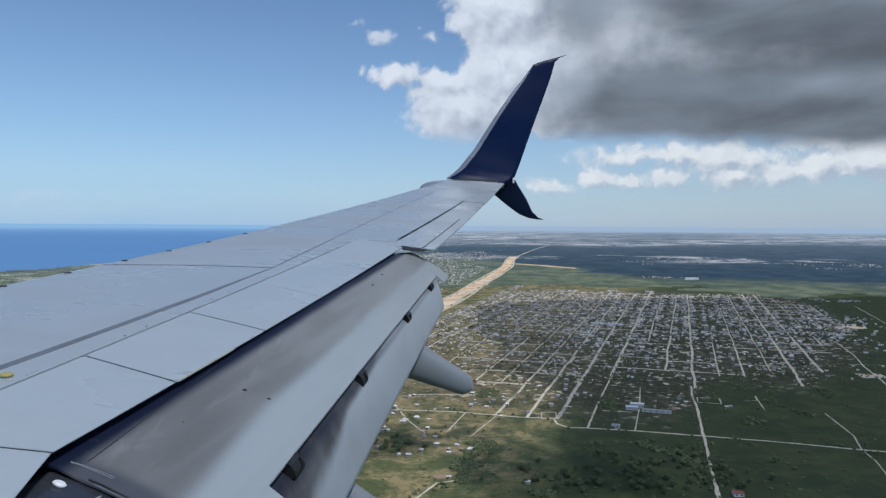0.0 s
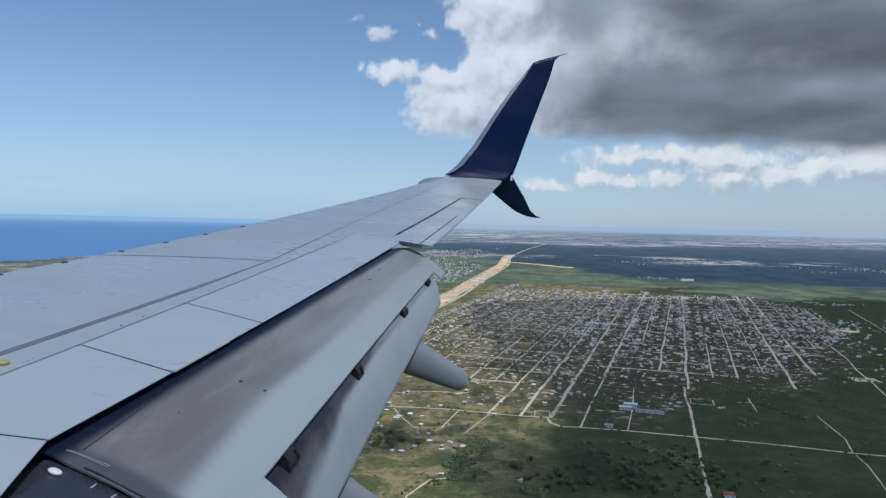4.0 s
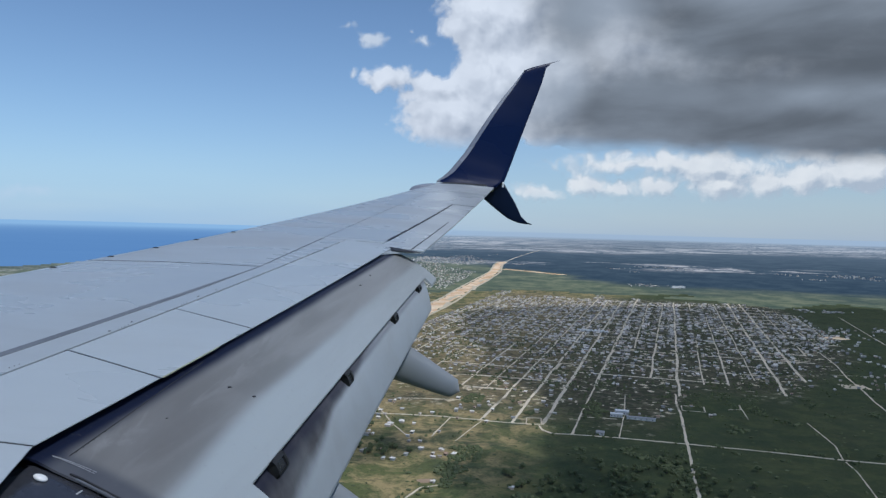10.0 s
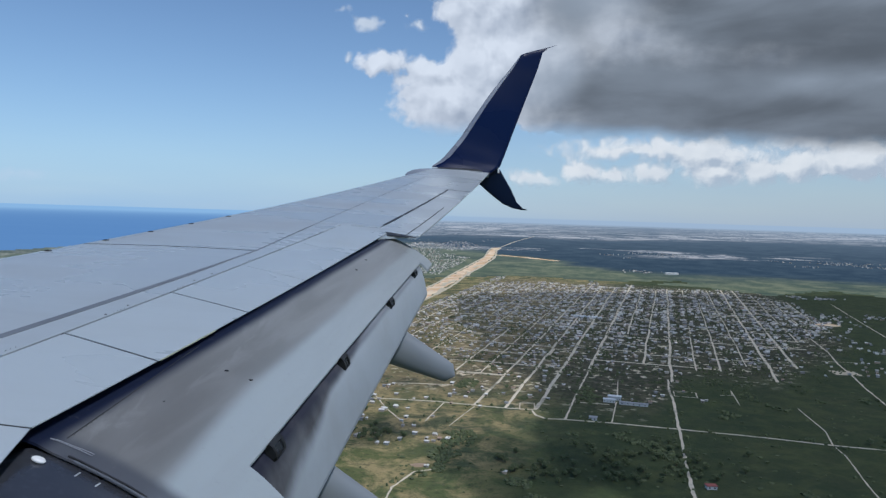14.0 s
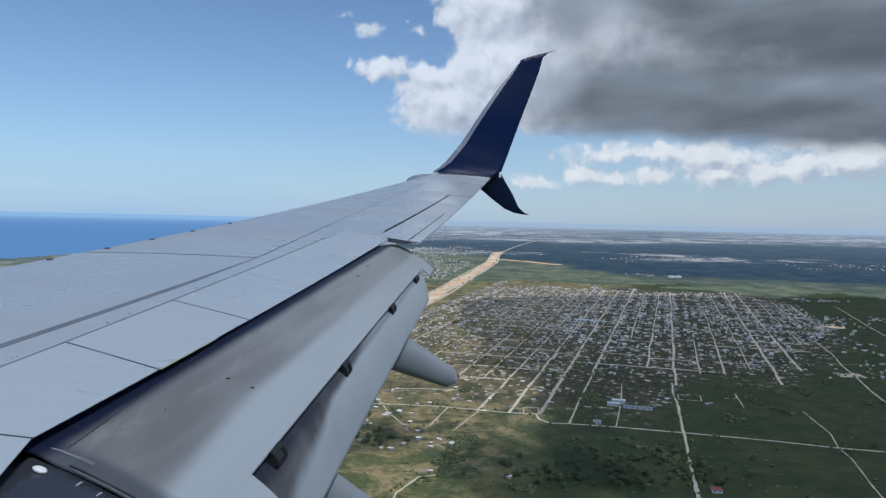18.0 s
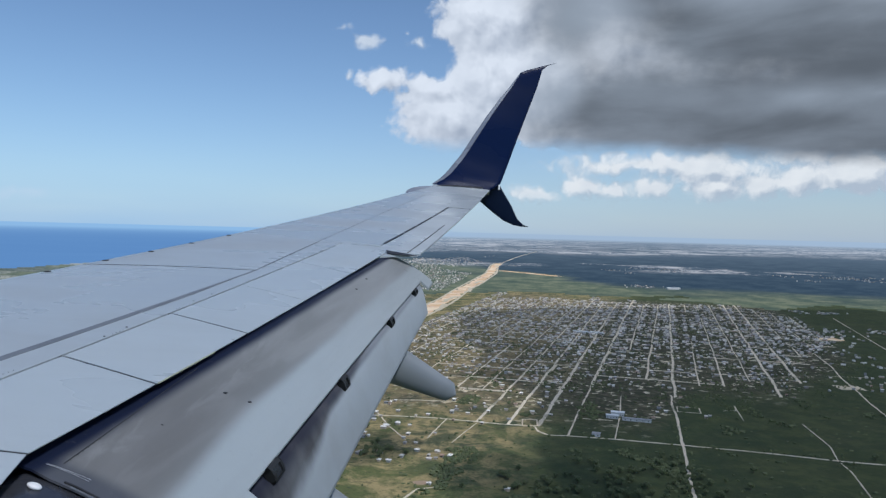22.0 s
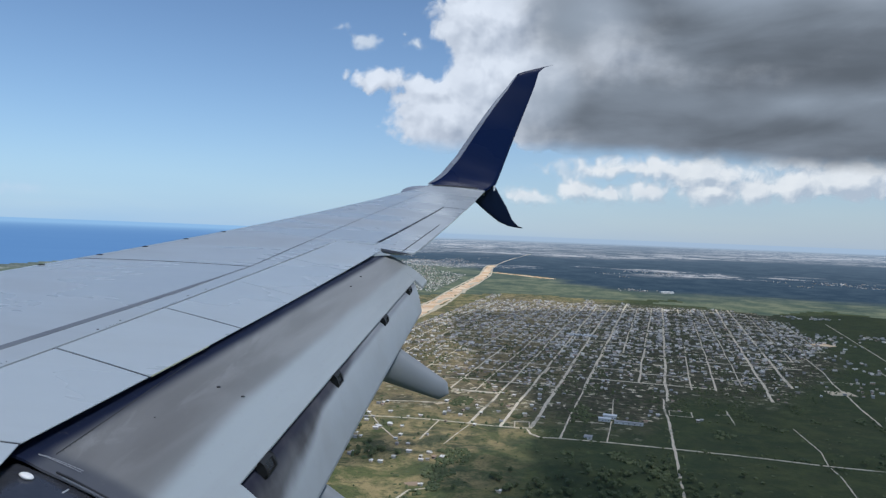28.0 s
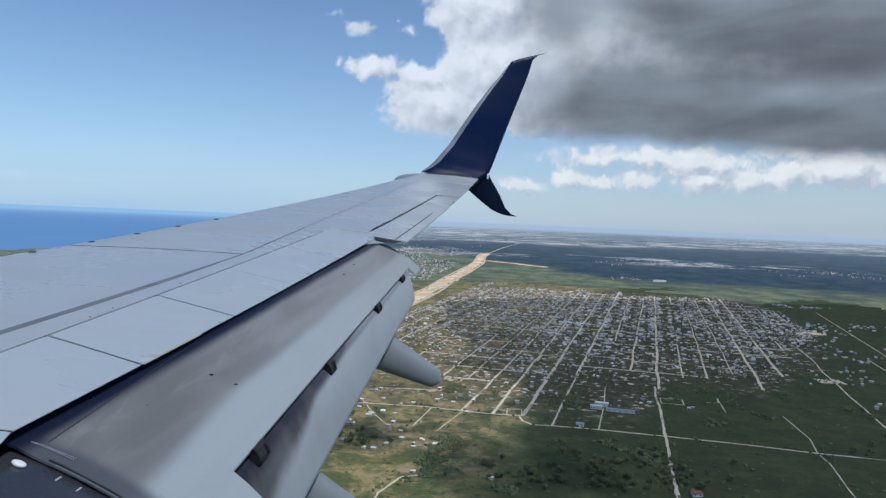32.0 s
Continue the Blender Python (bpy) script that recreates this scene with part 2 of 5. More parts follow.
def fields_material():
    """Scrub, grass and bare soil of the near land; plan metres in the map 'plan'."""
    n = Nodes("scrub_and_fields")
    v = n.vec("SUBTRACT", n.mapped(n.uv("plan"), (1000, 1000, 1)), (OFF, 0, 0))
    turn = n.add("ShaderNodeMapping")
    n.put(turn.inputs[0], v)
    turn.inputs["Rotation"].default_value = (0, 0, radians(22))
    lot = n.add("ShaderNodeTexVoronoi")
    lot.distance = "CHEBYCHEV"
    n.put(lot.inputs["Vector"], turn.outputs[0])
    lot.inputs["Scale"].default_value = 0.0075
    lots = n.split(lot.outputs["Color"])
    mid = n.noise(v, 0.016, 5, 0.65)
    fine = n.noise(v, 0.11, 5, 0.7)
    c = n.mix(n.step(mid, 0.38, 0.62), (0.062, 0.092, 0.060), (0.095, 0.128, 0.074))
    c = n.mix(n.step(lots[0], 0.66, 0.74, 0, 0.4), c, (0.120, 0.115, 0.088))
    c = n.mix(n.math("MULTIPLY", n.step(lots[1], 0.55, 0.65), n.step(mid, 0.3, 0.6, 0.2, 0.8)), c, (0.098, 0.140, 0.062))
    c = n.mix(n.step(n.noise(v, 0.0035, 4, 0.6, warp=0.6), 0.54, 0.68, 0, 0.45), c, (0.150, 0.142, 0.092))
    c = n.mix(n.step(fine, 0.45, 0.70, 0, 0.75), c, (0.040, 0.056, 0.034))
    c = n.mix(n.step(n.noise(v, 0.45, 4, 0.7), 0.46, 0.70, 0, 0.5), c, (0.036, 0.048, 0.029))
    c = n.mix(n.step(n.noise(v, 0.05, 3), 0.62, 0.76, 0, 0.35), c, (0.24, 0.215, 0.135))
    meadow = n.step(n.noise(v, 0.0045, 5, 0.6, warp=0.8), 0.46, 0.58)
    c = n.mix(n.math("MULTIPLY", meadow, 0.45), c, n.mix(mid, (0.12, 0.155, 0.065), (0.20, 0.205, 0.095)))
    # yards and bare lots between the houses of the town
    q = n.vec("DOT_PRODUCT", v, (0.926, -0.378, 0))
    p = n.vec("DOT_PRODUCT", v, (0.378, 0.926, 0))
    town = n.math("MULTIPLY", n.math("MULTIPLY", n.step(q, -800, -700), n.step(q, 240, 150)), n.math("MULTIPLY", n.step(n.math("SUBTRACT", n.math("SUBTRACT", p, n.math("MAXIMUM", n.math("MULTIPLY", q, 2.2), 0.0)), n.step(q, -190, -110, 0, 260)), 780, 960), n.step(p, 2800, 2600)))
    yard = n.add("ShaderNodeTexVoronoi")
    yard.distance = "MANHATTAN"
    n.put(yard.inputs["Vector"], turn.outputs[0])
    yard.inputs["Scale"].default_value = 0.13
    tone = n.split(yard.outputs["Color"])
    lot_c = n.mix(n.step(tone[0], 0.3, 0.95), (0.056, 0.054, 0.048), (0.150, 0.138, 0.115))
    lot_c = n.mix(n.step(tone[1], 0.90, 0.94), lot_c, (0.80, 0.75, 0.66))
    # Dry soil, strengthened in the west to paint in the sunlit side too.
    dry_lit = n.step(n.noise(v, 0.020, 8, 0.74, warp=0.5), 0.42, 0.60, 0.0, 0.85)
    dry_lit = n.math("MULTIPLY", dry_lit, n.step(n.math("ADD", q, n.math("MULTIPLY", n.noise(v, 0.006, 4, 0.6), 160.0)), -190, -300, 0.18, 1.0))
    c = n.mix(dry_lit, c, n.mix(fine, (0.26, 0.225, 0.125), (0.52, 0.43, 0.26)))
    # Darker green in the east, painting in part of the cloud shade with it.
    green_shaded = n.step(n.math("ADD", q, n.math("MULTIPLY", n.noise(v, 0.006, 4, 0.6), 160.0)), -270, -160, 0.0, 0.80)
    c = n.mix(green_shaded, c, n.mix(n.step(n.noise(v, 0.03, 5, 0.7), 0.4, 0.65), (0.034, 0.054, 0.031), (0.062, 0.086, 0.042)))
    # Yards in the west painted a brighter, sunlit tan.
    lot_c = n.mix(n.math("MULTIPLY", n.step(q, -370, -480, 0, 0.6), n.step(mid, 0.35, 0.6)), lot_c, (0.34, 0.275, 0.165))
    weeds = n.step(n.noise(v, 0.09, 6, 0.7), 0.46, 0.62, 0.80, 0.25)
    c = n.mix(n.math("MULTIPLY", town, weeds), c, lot_c)
    c = n.mix(1.0, c, (1.08, 0.98, 0.80), "MULTIPLY")
    c = n.mix(n.step(n.noise(v, 0.13, 7, 0.78, warp=0.4), 0.50, 0.62, 0, 0.6), c, (0.052, 0.068, 0.034))
    n.bump(n.math("ADD", fine, n.math("MULTIPLY", n.noise(v, 0.5, 4, 0.65), 0.6)), 0.8, 2.0)
    n.put(n.bsdf.inputs["Specular IOR Level"], 0.12)
    return n.done(c, 0.95)


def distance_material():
    """The far land up to the horizon: woods, grass belt, settlements, city, paling with distance. Haze and daylight are
    painted into the glowing colour.
    """
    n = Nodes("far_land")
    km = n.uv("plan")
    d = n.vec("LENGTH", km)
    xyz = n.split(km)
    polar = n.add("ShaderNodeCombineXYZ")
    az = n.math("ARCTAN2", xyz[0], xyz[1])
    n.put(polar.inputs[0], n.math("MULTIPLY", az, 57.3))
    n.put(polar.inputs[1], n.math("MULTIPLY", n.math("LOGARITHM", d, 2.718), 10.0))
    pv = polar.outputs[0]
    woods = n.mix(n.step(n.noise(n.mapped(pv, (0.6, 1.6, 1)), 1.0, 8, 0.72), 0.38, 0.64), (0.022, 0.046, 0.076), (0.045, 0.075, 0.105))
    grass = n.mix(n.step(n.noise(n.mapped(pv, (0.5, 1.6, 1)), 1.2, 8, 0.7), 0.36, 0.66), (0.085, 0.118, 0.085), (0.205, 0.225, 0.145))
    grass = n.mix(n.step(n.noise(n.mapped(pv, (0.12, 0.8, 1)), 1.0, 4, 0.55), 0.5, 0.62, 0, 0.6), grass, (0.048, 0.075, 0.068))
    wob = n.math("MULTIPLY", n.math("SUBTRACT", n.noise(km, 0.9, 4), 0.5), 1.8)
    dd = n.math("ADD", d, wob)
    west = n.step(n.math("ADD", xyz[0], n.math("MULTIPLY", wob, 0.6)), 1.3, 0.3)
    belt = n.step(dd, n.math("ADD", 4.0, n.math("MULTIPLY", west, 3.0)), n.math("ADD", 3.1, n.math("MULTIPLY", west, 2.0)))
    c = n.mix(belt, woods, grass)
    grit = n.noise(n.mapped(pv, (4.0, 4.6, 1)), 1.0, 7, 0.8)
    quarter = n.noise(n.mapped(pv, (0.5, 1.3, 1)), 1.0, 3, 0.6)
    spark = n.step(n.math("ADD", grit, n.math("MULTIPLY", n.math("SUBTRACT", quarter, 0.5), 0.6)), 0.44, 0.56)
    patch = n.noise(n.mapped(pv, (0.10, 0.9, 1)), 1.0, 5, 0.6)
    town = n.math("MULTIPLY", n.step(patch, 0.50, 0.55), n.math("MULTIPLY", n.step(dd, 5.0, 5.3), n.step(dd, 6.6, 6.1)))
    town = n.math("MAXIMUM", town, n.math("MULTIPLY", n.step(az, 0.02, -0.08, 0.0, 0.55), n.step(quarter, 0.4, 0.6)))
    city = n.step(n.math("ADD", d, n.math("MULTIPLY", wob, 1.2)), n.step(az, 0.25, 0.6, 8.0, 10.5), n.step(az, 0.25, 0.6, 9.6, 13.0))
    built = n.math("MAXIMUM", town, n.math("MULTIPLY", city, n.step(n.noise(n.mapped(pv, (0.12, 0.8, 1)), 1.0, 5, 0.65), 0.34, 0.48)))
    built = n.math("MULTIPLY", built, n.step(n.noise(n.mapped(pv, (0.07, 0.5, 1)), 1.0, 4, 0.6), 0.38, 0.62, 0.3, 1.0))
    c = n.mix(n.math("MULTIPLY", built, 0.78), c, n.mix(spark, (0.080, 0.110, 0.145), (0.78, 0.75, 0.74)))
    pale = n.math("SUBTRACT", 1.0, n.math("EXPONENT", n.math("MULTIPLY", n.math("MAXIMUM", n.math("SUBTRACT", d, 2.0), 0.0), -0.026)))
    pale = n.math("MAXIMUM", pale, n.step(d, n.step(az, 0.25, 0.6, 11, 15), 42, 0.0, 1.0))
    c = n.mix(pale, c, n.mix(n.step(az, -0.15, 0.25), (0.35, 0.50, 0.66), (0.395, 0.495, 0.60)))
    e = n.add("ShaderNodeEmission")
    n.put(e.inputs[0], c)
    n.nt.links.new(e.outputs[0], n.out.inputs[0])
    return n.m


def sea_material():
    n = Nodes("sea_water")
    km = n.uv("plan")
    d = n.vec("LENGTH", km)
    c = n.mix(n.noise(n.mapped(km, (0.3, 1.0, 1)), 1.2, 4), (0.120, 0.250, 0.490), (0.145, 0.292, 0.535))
    # Horizon haze painted into the water, which glows instead of being lit.
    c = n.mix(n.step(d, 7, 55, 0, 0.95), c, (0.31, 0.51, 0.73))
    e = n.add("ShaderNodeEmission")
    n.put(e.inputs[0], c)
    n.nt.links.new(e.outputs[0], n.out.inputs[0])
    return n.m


FIELDS, DISTANCE, SEA = fields_material(), distance_material(), sea_material()


def dirt_material():
    """Trodden pale dirt, overgrown and dark in stretches."""
    n = Nodes("pale_dirt_road")
    v = n.coords()
    c = n.mix(n.noise(v, 0.06, 4, 0.65), (0.60, 0.51, 0.365), (0.78, 0.69, 0.53))
    c = n.mix(n.step(n.noise(v, 0.014, 4, 0.65), 0.54, 0.68, 0, 0.75), c, (0.13, 0.13, 0.085))
    c = n.mix(n.step(n.noise(v, 0.25, 3), 0.5, 0.7, 0, 0.4), c, (0.22, 0.20, 0.15))
    n.put(n.bsdf.inputs["Specular IOR Level"], 0.12)
    return n.done(c, 0.95)


DIRT = dirt_material()


def earth_material():
    """Freshly graded orange earth: pale scraped stretches, darker dug ones."""
    n = Nodes("orange_earth")
    v = n.coords()
    c = n.mix(n.step(n.noise(v, 0.012, 5, 0.65), 0.38, 0.62), (0.72, 0.47, 0.26), (0.86, 0.68, 0.46))
    c = n.mix(n.step(n.noise(v, 0.02, 4, 0.6, warp=1.0), 0.56, 0.62, 0, 0.7), c, (0.52, 0.29, 0.15))
    c = n.mix(n.step(n.noise(v, 0.05, 3), 0.58, 0.66, 0, 0.6), c, (0.76, 0.66, 0.52))
    n.put(n.bsdf.inputs["Specular IOR Level"], 0.12)
    return n.done(c, 0.95)


ORANGE = earth_material()
SAND = plain("tan_sand", (0.66, 0.56, 0.40), 0.95, 0, 0.4, 0.05)
CLAYEARTH = plain("pinkish_earth", (0.42, 0.30, 0.20), 0.95, 0, 0.5, 0.2)
REDDIRT = plain("red_earth_track", (0.34, 0.17, 0.09), 0.95, 0, 0.4, 0.05)
LEAVES = per_piece("tree_leaves", [(0.074, 0.102, 0.050), (0.092, 0.122, 0.058), (0.118, 0.145, 0.072), (0.082, 0.108, 0.056)], 0.9)
BARK = plain("bark", (0.10, 0.075, 0.05), 0.9, 0, 0.4, 3)
HOUSES = per_piece("house_mix", [(0.90, 0.89, 0.87), (0.34, 0.33, 0.32), (0.88, 0.87, 0.85), (0.24, 0.24, 0.25), (0.40, 0.31, 0.25), (0.78, 0.76, 0.72), (0.30, 0.31, 0.33), (0.90, 0.89, 0.87), (0.42, 0.41, 0.40), (0.64, 0.62, 0.58)], 0.75, True, 0.2)
WALLS = per_piece("house_walls", [(0.44, 0.40, 0.34), (0.34, 0.32, 0.30), (0.52, 0.45, 0.36), (0.32, 0.35, 0.37)], 0.85, False)
ROOFS = per_piece("house_roofs", [(0.84, 0.84, 0.83), (0.34, 0.33, 0.32), (0.88, 0.88, 0.87), (0.80, 0.80, 0.78), (0.38, 0.27, 0.21), (0.32, 0.33, 0.35), (0.60, 0.59, 0.56), (0.76, 0.76, 0.76)], 0.6, False)
DARKGLASS = plain("window_glass", (0.03, 0.04, 0.05), 0.15)


# ================= building helpers =================
def mesh_of(name, verts, faces, material=None, smooth=False, uvs=None, uv_name="UVMap"):
    me = bpy.data.meshes.new(name)
    me.from_pydata([tuple(v) for v in verts], [], faces)
    if uvs is not None:
        layer = me.uv_layers.new(name=uv_name)
        idx = np.empty(len(me.loops), dtype=np.int32)
        me.loops.foreach_get("vertex_index", idx)
        layer.data.foreach_set("uv", np.asarray(uvs, dtype=np.float32)[idx].ravel())
    if material:
        me.materials.append(material)
    if smooth:
        me.polygons.foreach_set("use_smooth", [True] * len(me.polygons))
    me.update()
    return me


def part(name, me, parent, label=""):
    ob = new(name, me)
    ob.parent = parent
    if label:
        ob["label"] = label
    return ob


def thing(name, label, category, m=None, group="", kind=""):
    ob = tagged(new(name), label, category, group, kind)
    ob.empty_display_size = 0.2
    if m is not None:
        ob.matrix_world = m
    return ob


def grid_faces(nu, nv, off=0, flip=False):
    f = []
    for i in range(nu - 1):
        for j in range(nv - 1):
            a = off + i * nv + j
            q = (a, a + 1, a + nv + 1, a + nv)
            f.append(q[::-1] if flip else q)
    return f


def slab(name, top, nu, nv, thick, material, smooth=True, uvs=None):
    """A sheet of nu x nv points given from above, closed with a skin 'thick' below and side faces."""
    top = np.asarray(top, float)
    bot = top.copy()
    bot[:, 2] -= thick
    n = nu * nv
    ring = [j for j in range(nv)] + [i * nv + nv - 1 for i in range(1, nu)] + \
           [(nu - 1) * nv + j for j in range(nv - 2, -1, -1)] + [i * nv for i in range(nu - 2, 0, -1)]
    faces = grid_faces(nu, nv, 0, True) + grid_faces(nu, nv, n)
    # side walls on points of their own, so that the edge stays crisp
    verts = np.vstack([top, bot, top[ring], bot[ring]])
    k = len(ring)
    for i in range(k):
        a, b = 2 * n + i, 2 * n + (i + 1) % k
        faces.append((a, b, b + k, a + k))
    if uvs is not None:
        uvs = np.asarray(uvs)
        uvs = np.vstack([uvs, uvs, uvs[ring], uvs[ring]])
    me = mesh_of(name, verts, faces, material, False, uvs)
    flags = [smooth] * (len(me.polygons) - k) + [False] * k
    me.polygons.foreach_set("use_smooth", flags)
    return me


def box_mesh(name, x0, x1, y0, y1, z0, z1, material, bevel=0.0):
    bm = bmesh.new()
    bmesh.ops.create_cube(bm, size=1, matrix=Matrix.Translation(((x0 + x1) / 2, (y0 + y1) / 2, (z0 + z1) / 2)) @ Matrix.Diagonal((x1 - x0, y1 - y0, z1 - z0, 1)))
    if bevel:
        bmesh.ops.bevel(bm, geom=bm.edges[:], offset=bevel, segments=2, affect="EDGES", profile=0.5)
    me = bpy.data.meshes.new(name)
    bm.to_mesh(me)
    bm.free()
    me.materials.append(material)
    return me


# ================= the wing =================
# x aft, y outboard from the cabin's middle, z up from the window; the eye is at (0, 1.55, 0)
WING_M = Matrix.Translation((0, 0, EYE_H)) @ pose(0, 0, 0, -0.1890, 1.9697, -0.2063) @ Matrix.Translation((0, -1.55, 0))
SPAN, KINK = 17.0, 5.8


def rise(y):
    t = (y - 1.9) / 15.1
    return -1.4631 + 1.65 * t + 0.9218 * t * t


def lead(y):
    return 1.25 + 0.52964 * (y - SPAN)


def chord(y):
    return 1.1693 + 2.7645 * (SPAN - y) / (SPAN - KINK)


def skin(y, s, dz=0.0):
    """Point of the upper skin at span y and chord fraction s."""
    c = chord(y)
    nose = -0.10 * c * max(0.0, 0.05 - s) / 0.05 * (max(0.0, 0.05 - s) / 0.05) * 0.35
    return (lead(y) + s * c, y, rise(y) + 0.048 * c * s * (1 - s) + nose + dz)


def hinge_s(y):
    return 0.672 + (0.611 - 0.672) * (y - 5.79) / 4.86


def strip_front(y):
    """Front edge of the sealant strip ahead of the spoilers."""
    return hinge_s(y) - 0.0805 + 0.0225 * min(1.0, max(0.0, (y - 5.5) / 3.5)) if y < 9.04 else spar_s(y) - 0.001


def spar_s(y):
    """The spar joint that carries on from the strip out to the tip."""
    return 0.5745 - 0.0406 * (y - 9.04)


def band_front(y):
    return strip_front(y) + 0.004


def spoiler_s(y):
    return 0.878 + (0.852 - 0.878) * (y - 4.95) / 5.48


def panel(name, y0, y1, s0, s1, material, parent, thick=0.02, dz=0.0, nu=14, nv=8, label="", skew=0.0, gap=0.004):
    """A skin panel between two span stations and two chord lines (numbers or functions of y)."""
    f0 = s0 if callable(s0) else (lambda y: s0)
    f1 = s1 if callable(s1) else (lambda y: s1)
    pts = []
    for i in range(nu):
        for j in range(nv):
            v = j / (nv - 1)
            a0 = y0 + (gap if i == 0 else 0)
            y = a0 + (y1 - gap - a0) * i / (nu - 1)
            s = f0(y) + gap / chord(y) + (f1(y) - f0(y) - 2 * gap / chord(y)) * v
            yy = y - skew * v
            pts.append(skin(yy, s, dz))
    return part(name, slab(name, pts, nu, nv, thick, material), parent, label)


def build_wing():
    wing = thing("airliner_wing", "light grey airliner wing with drooped flaps and navy split winglet", "wing", WING_M)
    # inner structure, 1.5 cm under the panels, dark to paint in the gaps' shade, and the lower skin
    nu, nv = 40, 14
    ys = np.linspace(1.95, 16.95, nu)
    top = [skin(y, 0.004 + (0.83 - 0.004) * j / (nv - 1), -0.016 - (0.02 if j == 0 else 0)) for y in ys for j in range(nv)]
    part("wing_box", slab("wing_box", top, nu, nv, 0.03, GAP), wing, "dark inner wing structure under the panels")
    low = []
    for y in ys:
        for j in range(nv):
            s = j / (nv - 1) * 0.84
            x, yy, z = skin(y, s)
            low.append((x, yy, z - 0.03 - 0.10 * chord(y) * math.sin(math.pi * min(1, s / 0.84 * 0.95 + 0.05)) ** 0.6))
    part("lower_skin", slab("lower_skin", low, nu, nv, 0.01, WING), wing)

    # leading edge slats with a bright rounded nose
    cuts = [2.0, 5.2, 7.45, 9.9, 12.4, 14.9, 16.2]
    for a, b in zip(cuts[:-1], cuts[1:]):
        n1, n2 = 12, 10
        pts = []
        for i in range(n1):
            y = a + 0.004 + (b - a - 0.008) * i / (n1 - 1)
            c = chord(y)
            for j in range(n2):
                ang = math.radians(200 - 110 * j / (n2 - 1))
                r = 0.020 * c
                pts.append((lead(y) + r + r * math.cos(ang), y, skin(y, 0.02)[2] - r + r * math.sin(ang)))
        part("slat_nose", mesh_of("slat_nose", pts, grid_faces(n1, n2, 0, True), SILVER, True), wing, "polished bare metal leading edge")
        panel("slat_edge", a, b, 0.018, 0.036, SILVER, wing, 0.004, 0.002, 12, 2, "bright worn slat edge", gap=0.002)
        panel("slat", a, b, 0.020, 0.072, WING, wing, 0.012, 0.0, 12, 4, gap=0.002)
    # main upper skin panels
    for a, b in ((1.95, 5.05), (5.05, 9.02), (9.02, 14.30), (14.30, 16.62)):
        n = max(6, int((b - a) * 3))
        panel("skin_panel", a, b, 0.072, band_front if a < 14 else (lambda y: max(0.30, band_front(y))), WING, wing, 0.012, 0.0, n, 12, gap=0.002 if a != 9.02 else 0.005)
    # sealed strip, then the riveted band ahead of the spoilers
    panel("seal_strip", 4.0, 9.06, strip_front, lambda y: strip_front(y) + 0.0165 * min(1.0, max(0.30, (9.1 - y) / 1.2)), SEAL, wing, 0.012, 0.003, 36, 3, "dirty brown-grey sealant strip", gap=0.0)
    panel("rib_band", 1.95, 10.72, band_front, hinge_s, WING, wing, 0.012, 0.0, 30, 4, gap=0.004)
    panel("rib_band", 10.72, 14.30, band_front, 0.787, WING, wing, 0.012, 0.0, 20, 4, gap=0.001)
    panel("rib_band", 14.30, 16.62, lambda y: max(0.30, band_front(y)), 0.787, WING, wing, 0.012, 0.0, 10, 4, gap=0.001)
    panel("rib_fill", 10.38, 10.76, lambda y: hinge_s(y) - 0.004, 0.80, WING, wing, 0.006, -0.006, 6, 6, gap=0.0)
    # rows of fasteners in the band
    for y0, k, r, back in ((5.90, 3, 0.0036, 0.010), (6.70, 1, 0.011, 0.008), (6.76, 4, 0.0034, 0.004), (6.94, 1, 0.010, 0.011), (7.48, 3, 0.0034, 0.004), (7.754, 1, 0.010, 0.012), (8.007, 1, 0.009, 0.011), (8.55, 3, 0.0036, 0.006)):
        for i in range(k):
            y = y0 + 0.035 * i
            bm = bmesh.new()
            bmesh.ops.create_cone(bm, segments=8, radius1=r, radius2=r * 0.8, depth=0.004, cap_ends=True, matrix=Matrix.Translation(skin(y, hinge_s(y) - back, 0.003)) @ Matrix.Diagonal((0.7, 1.3, 1, 1)))
            me = bpy.data.meshes.new("fastener")
            bm.to_mesh(me)
            bm.free()
            me.materials.append(RUBBER)
            part("fastener", me, wing)
    # tie-down ring
    ring = bpy.data.meshes.new("tie_ring")
    bm = bmesh.new()
    x, y, z = skin(5.86, 0.641, 0.012)
    for i in range(20):
        a = 2 * math.pi * i / 20
        for j in range(8):
            b = 2 * math.pi * j / 8
            r = 0.028 + 0.008 * math.cos(b)
            bm.verts.new((x + r * math.cos(a), y + r * math.sin(a), z + 0.010 * math.sin(b)))
    bm.verts.ensure_lookup_table()
    for i in range(20):
        for j in range(8):
            bm.faces.new([bm.verts[k] for k in (i * 8 + j, ((i + 1) % 20) * 8 + j, ((i + 1) % 20) * 8 + (j + 1) % 8, i * 8 + (j + 1) % 8)])
    bm.to_mesh(ring)
    bm.free()
    ring.materials.append(YELLOW)
    part("tie_down_ring", ring, wing, "small yellow tie-down ring")
    # spoilers
    edges = [3.2, 5.05, 6.27, 7.36, 8.40, 9.55, 10.78]
    slant = {5.05: 0.085}
    for i, (a, b) in enumerate(zip(edges[:-1], edges[1:])):
        pts, nu, nv = [], 14, 8
        for k in range(nu):
            for j in range(nv):
                v = j / (nv - 1)
                g0, g1 = (0.009 if a < 8 else 0.003), (0.009 if b < 8 else 0.003)
                y = a + g0 + (b - a - g0 - g1) * k / (nu - 1)
                y -= v * (slant.get(a, 0.36) * (1 - k / (nu - 1)) + slant.get(b, 0.36) * k / (nu - 1))
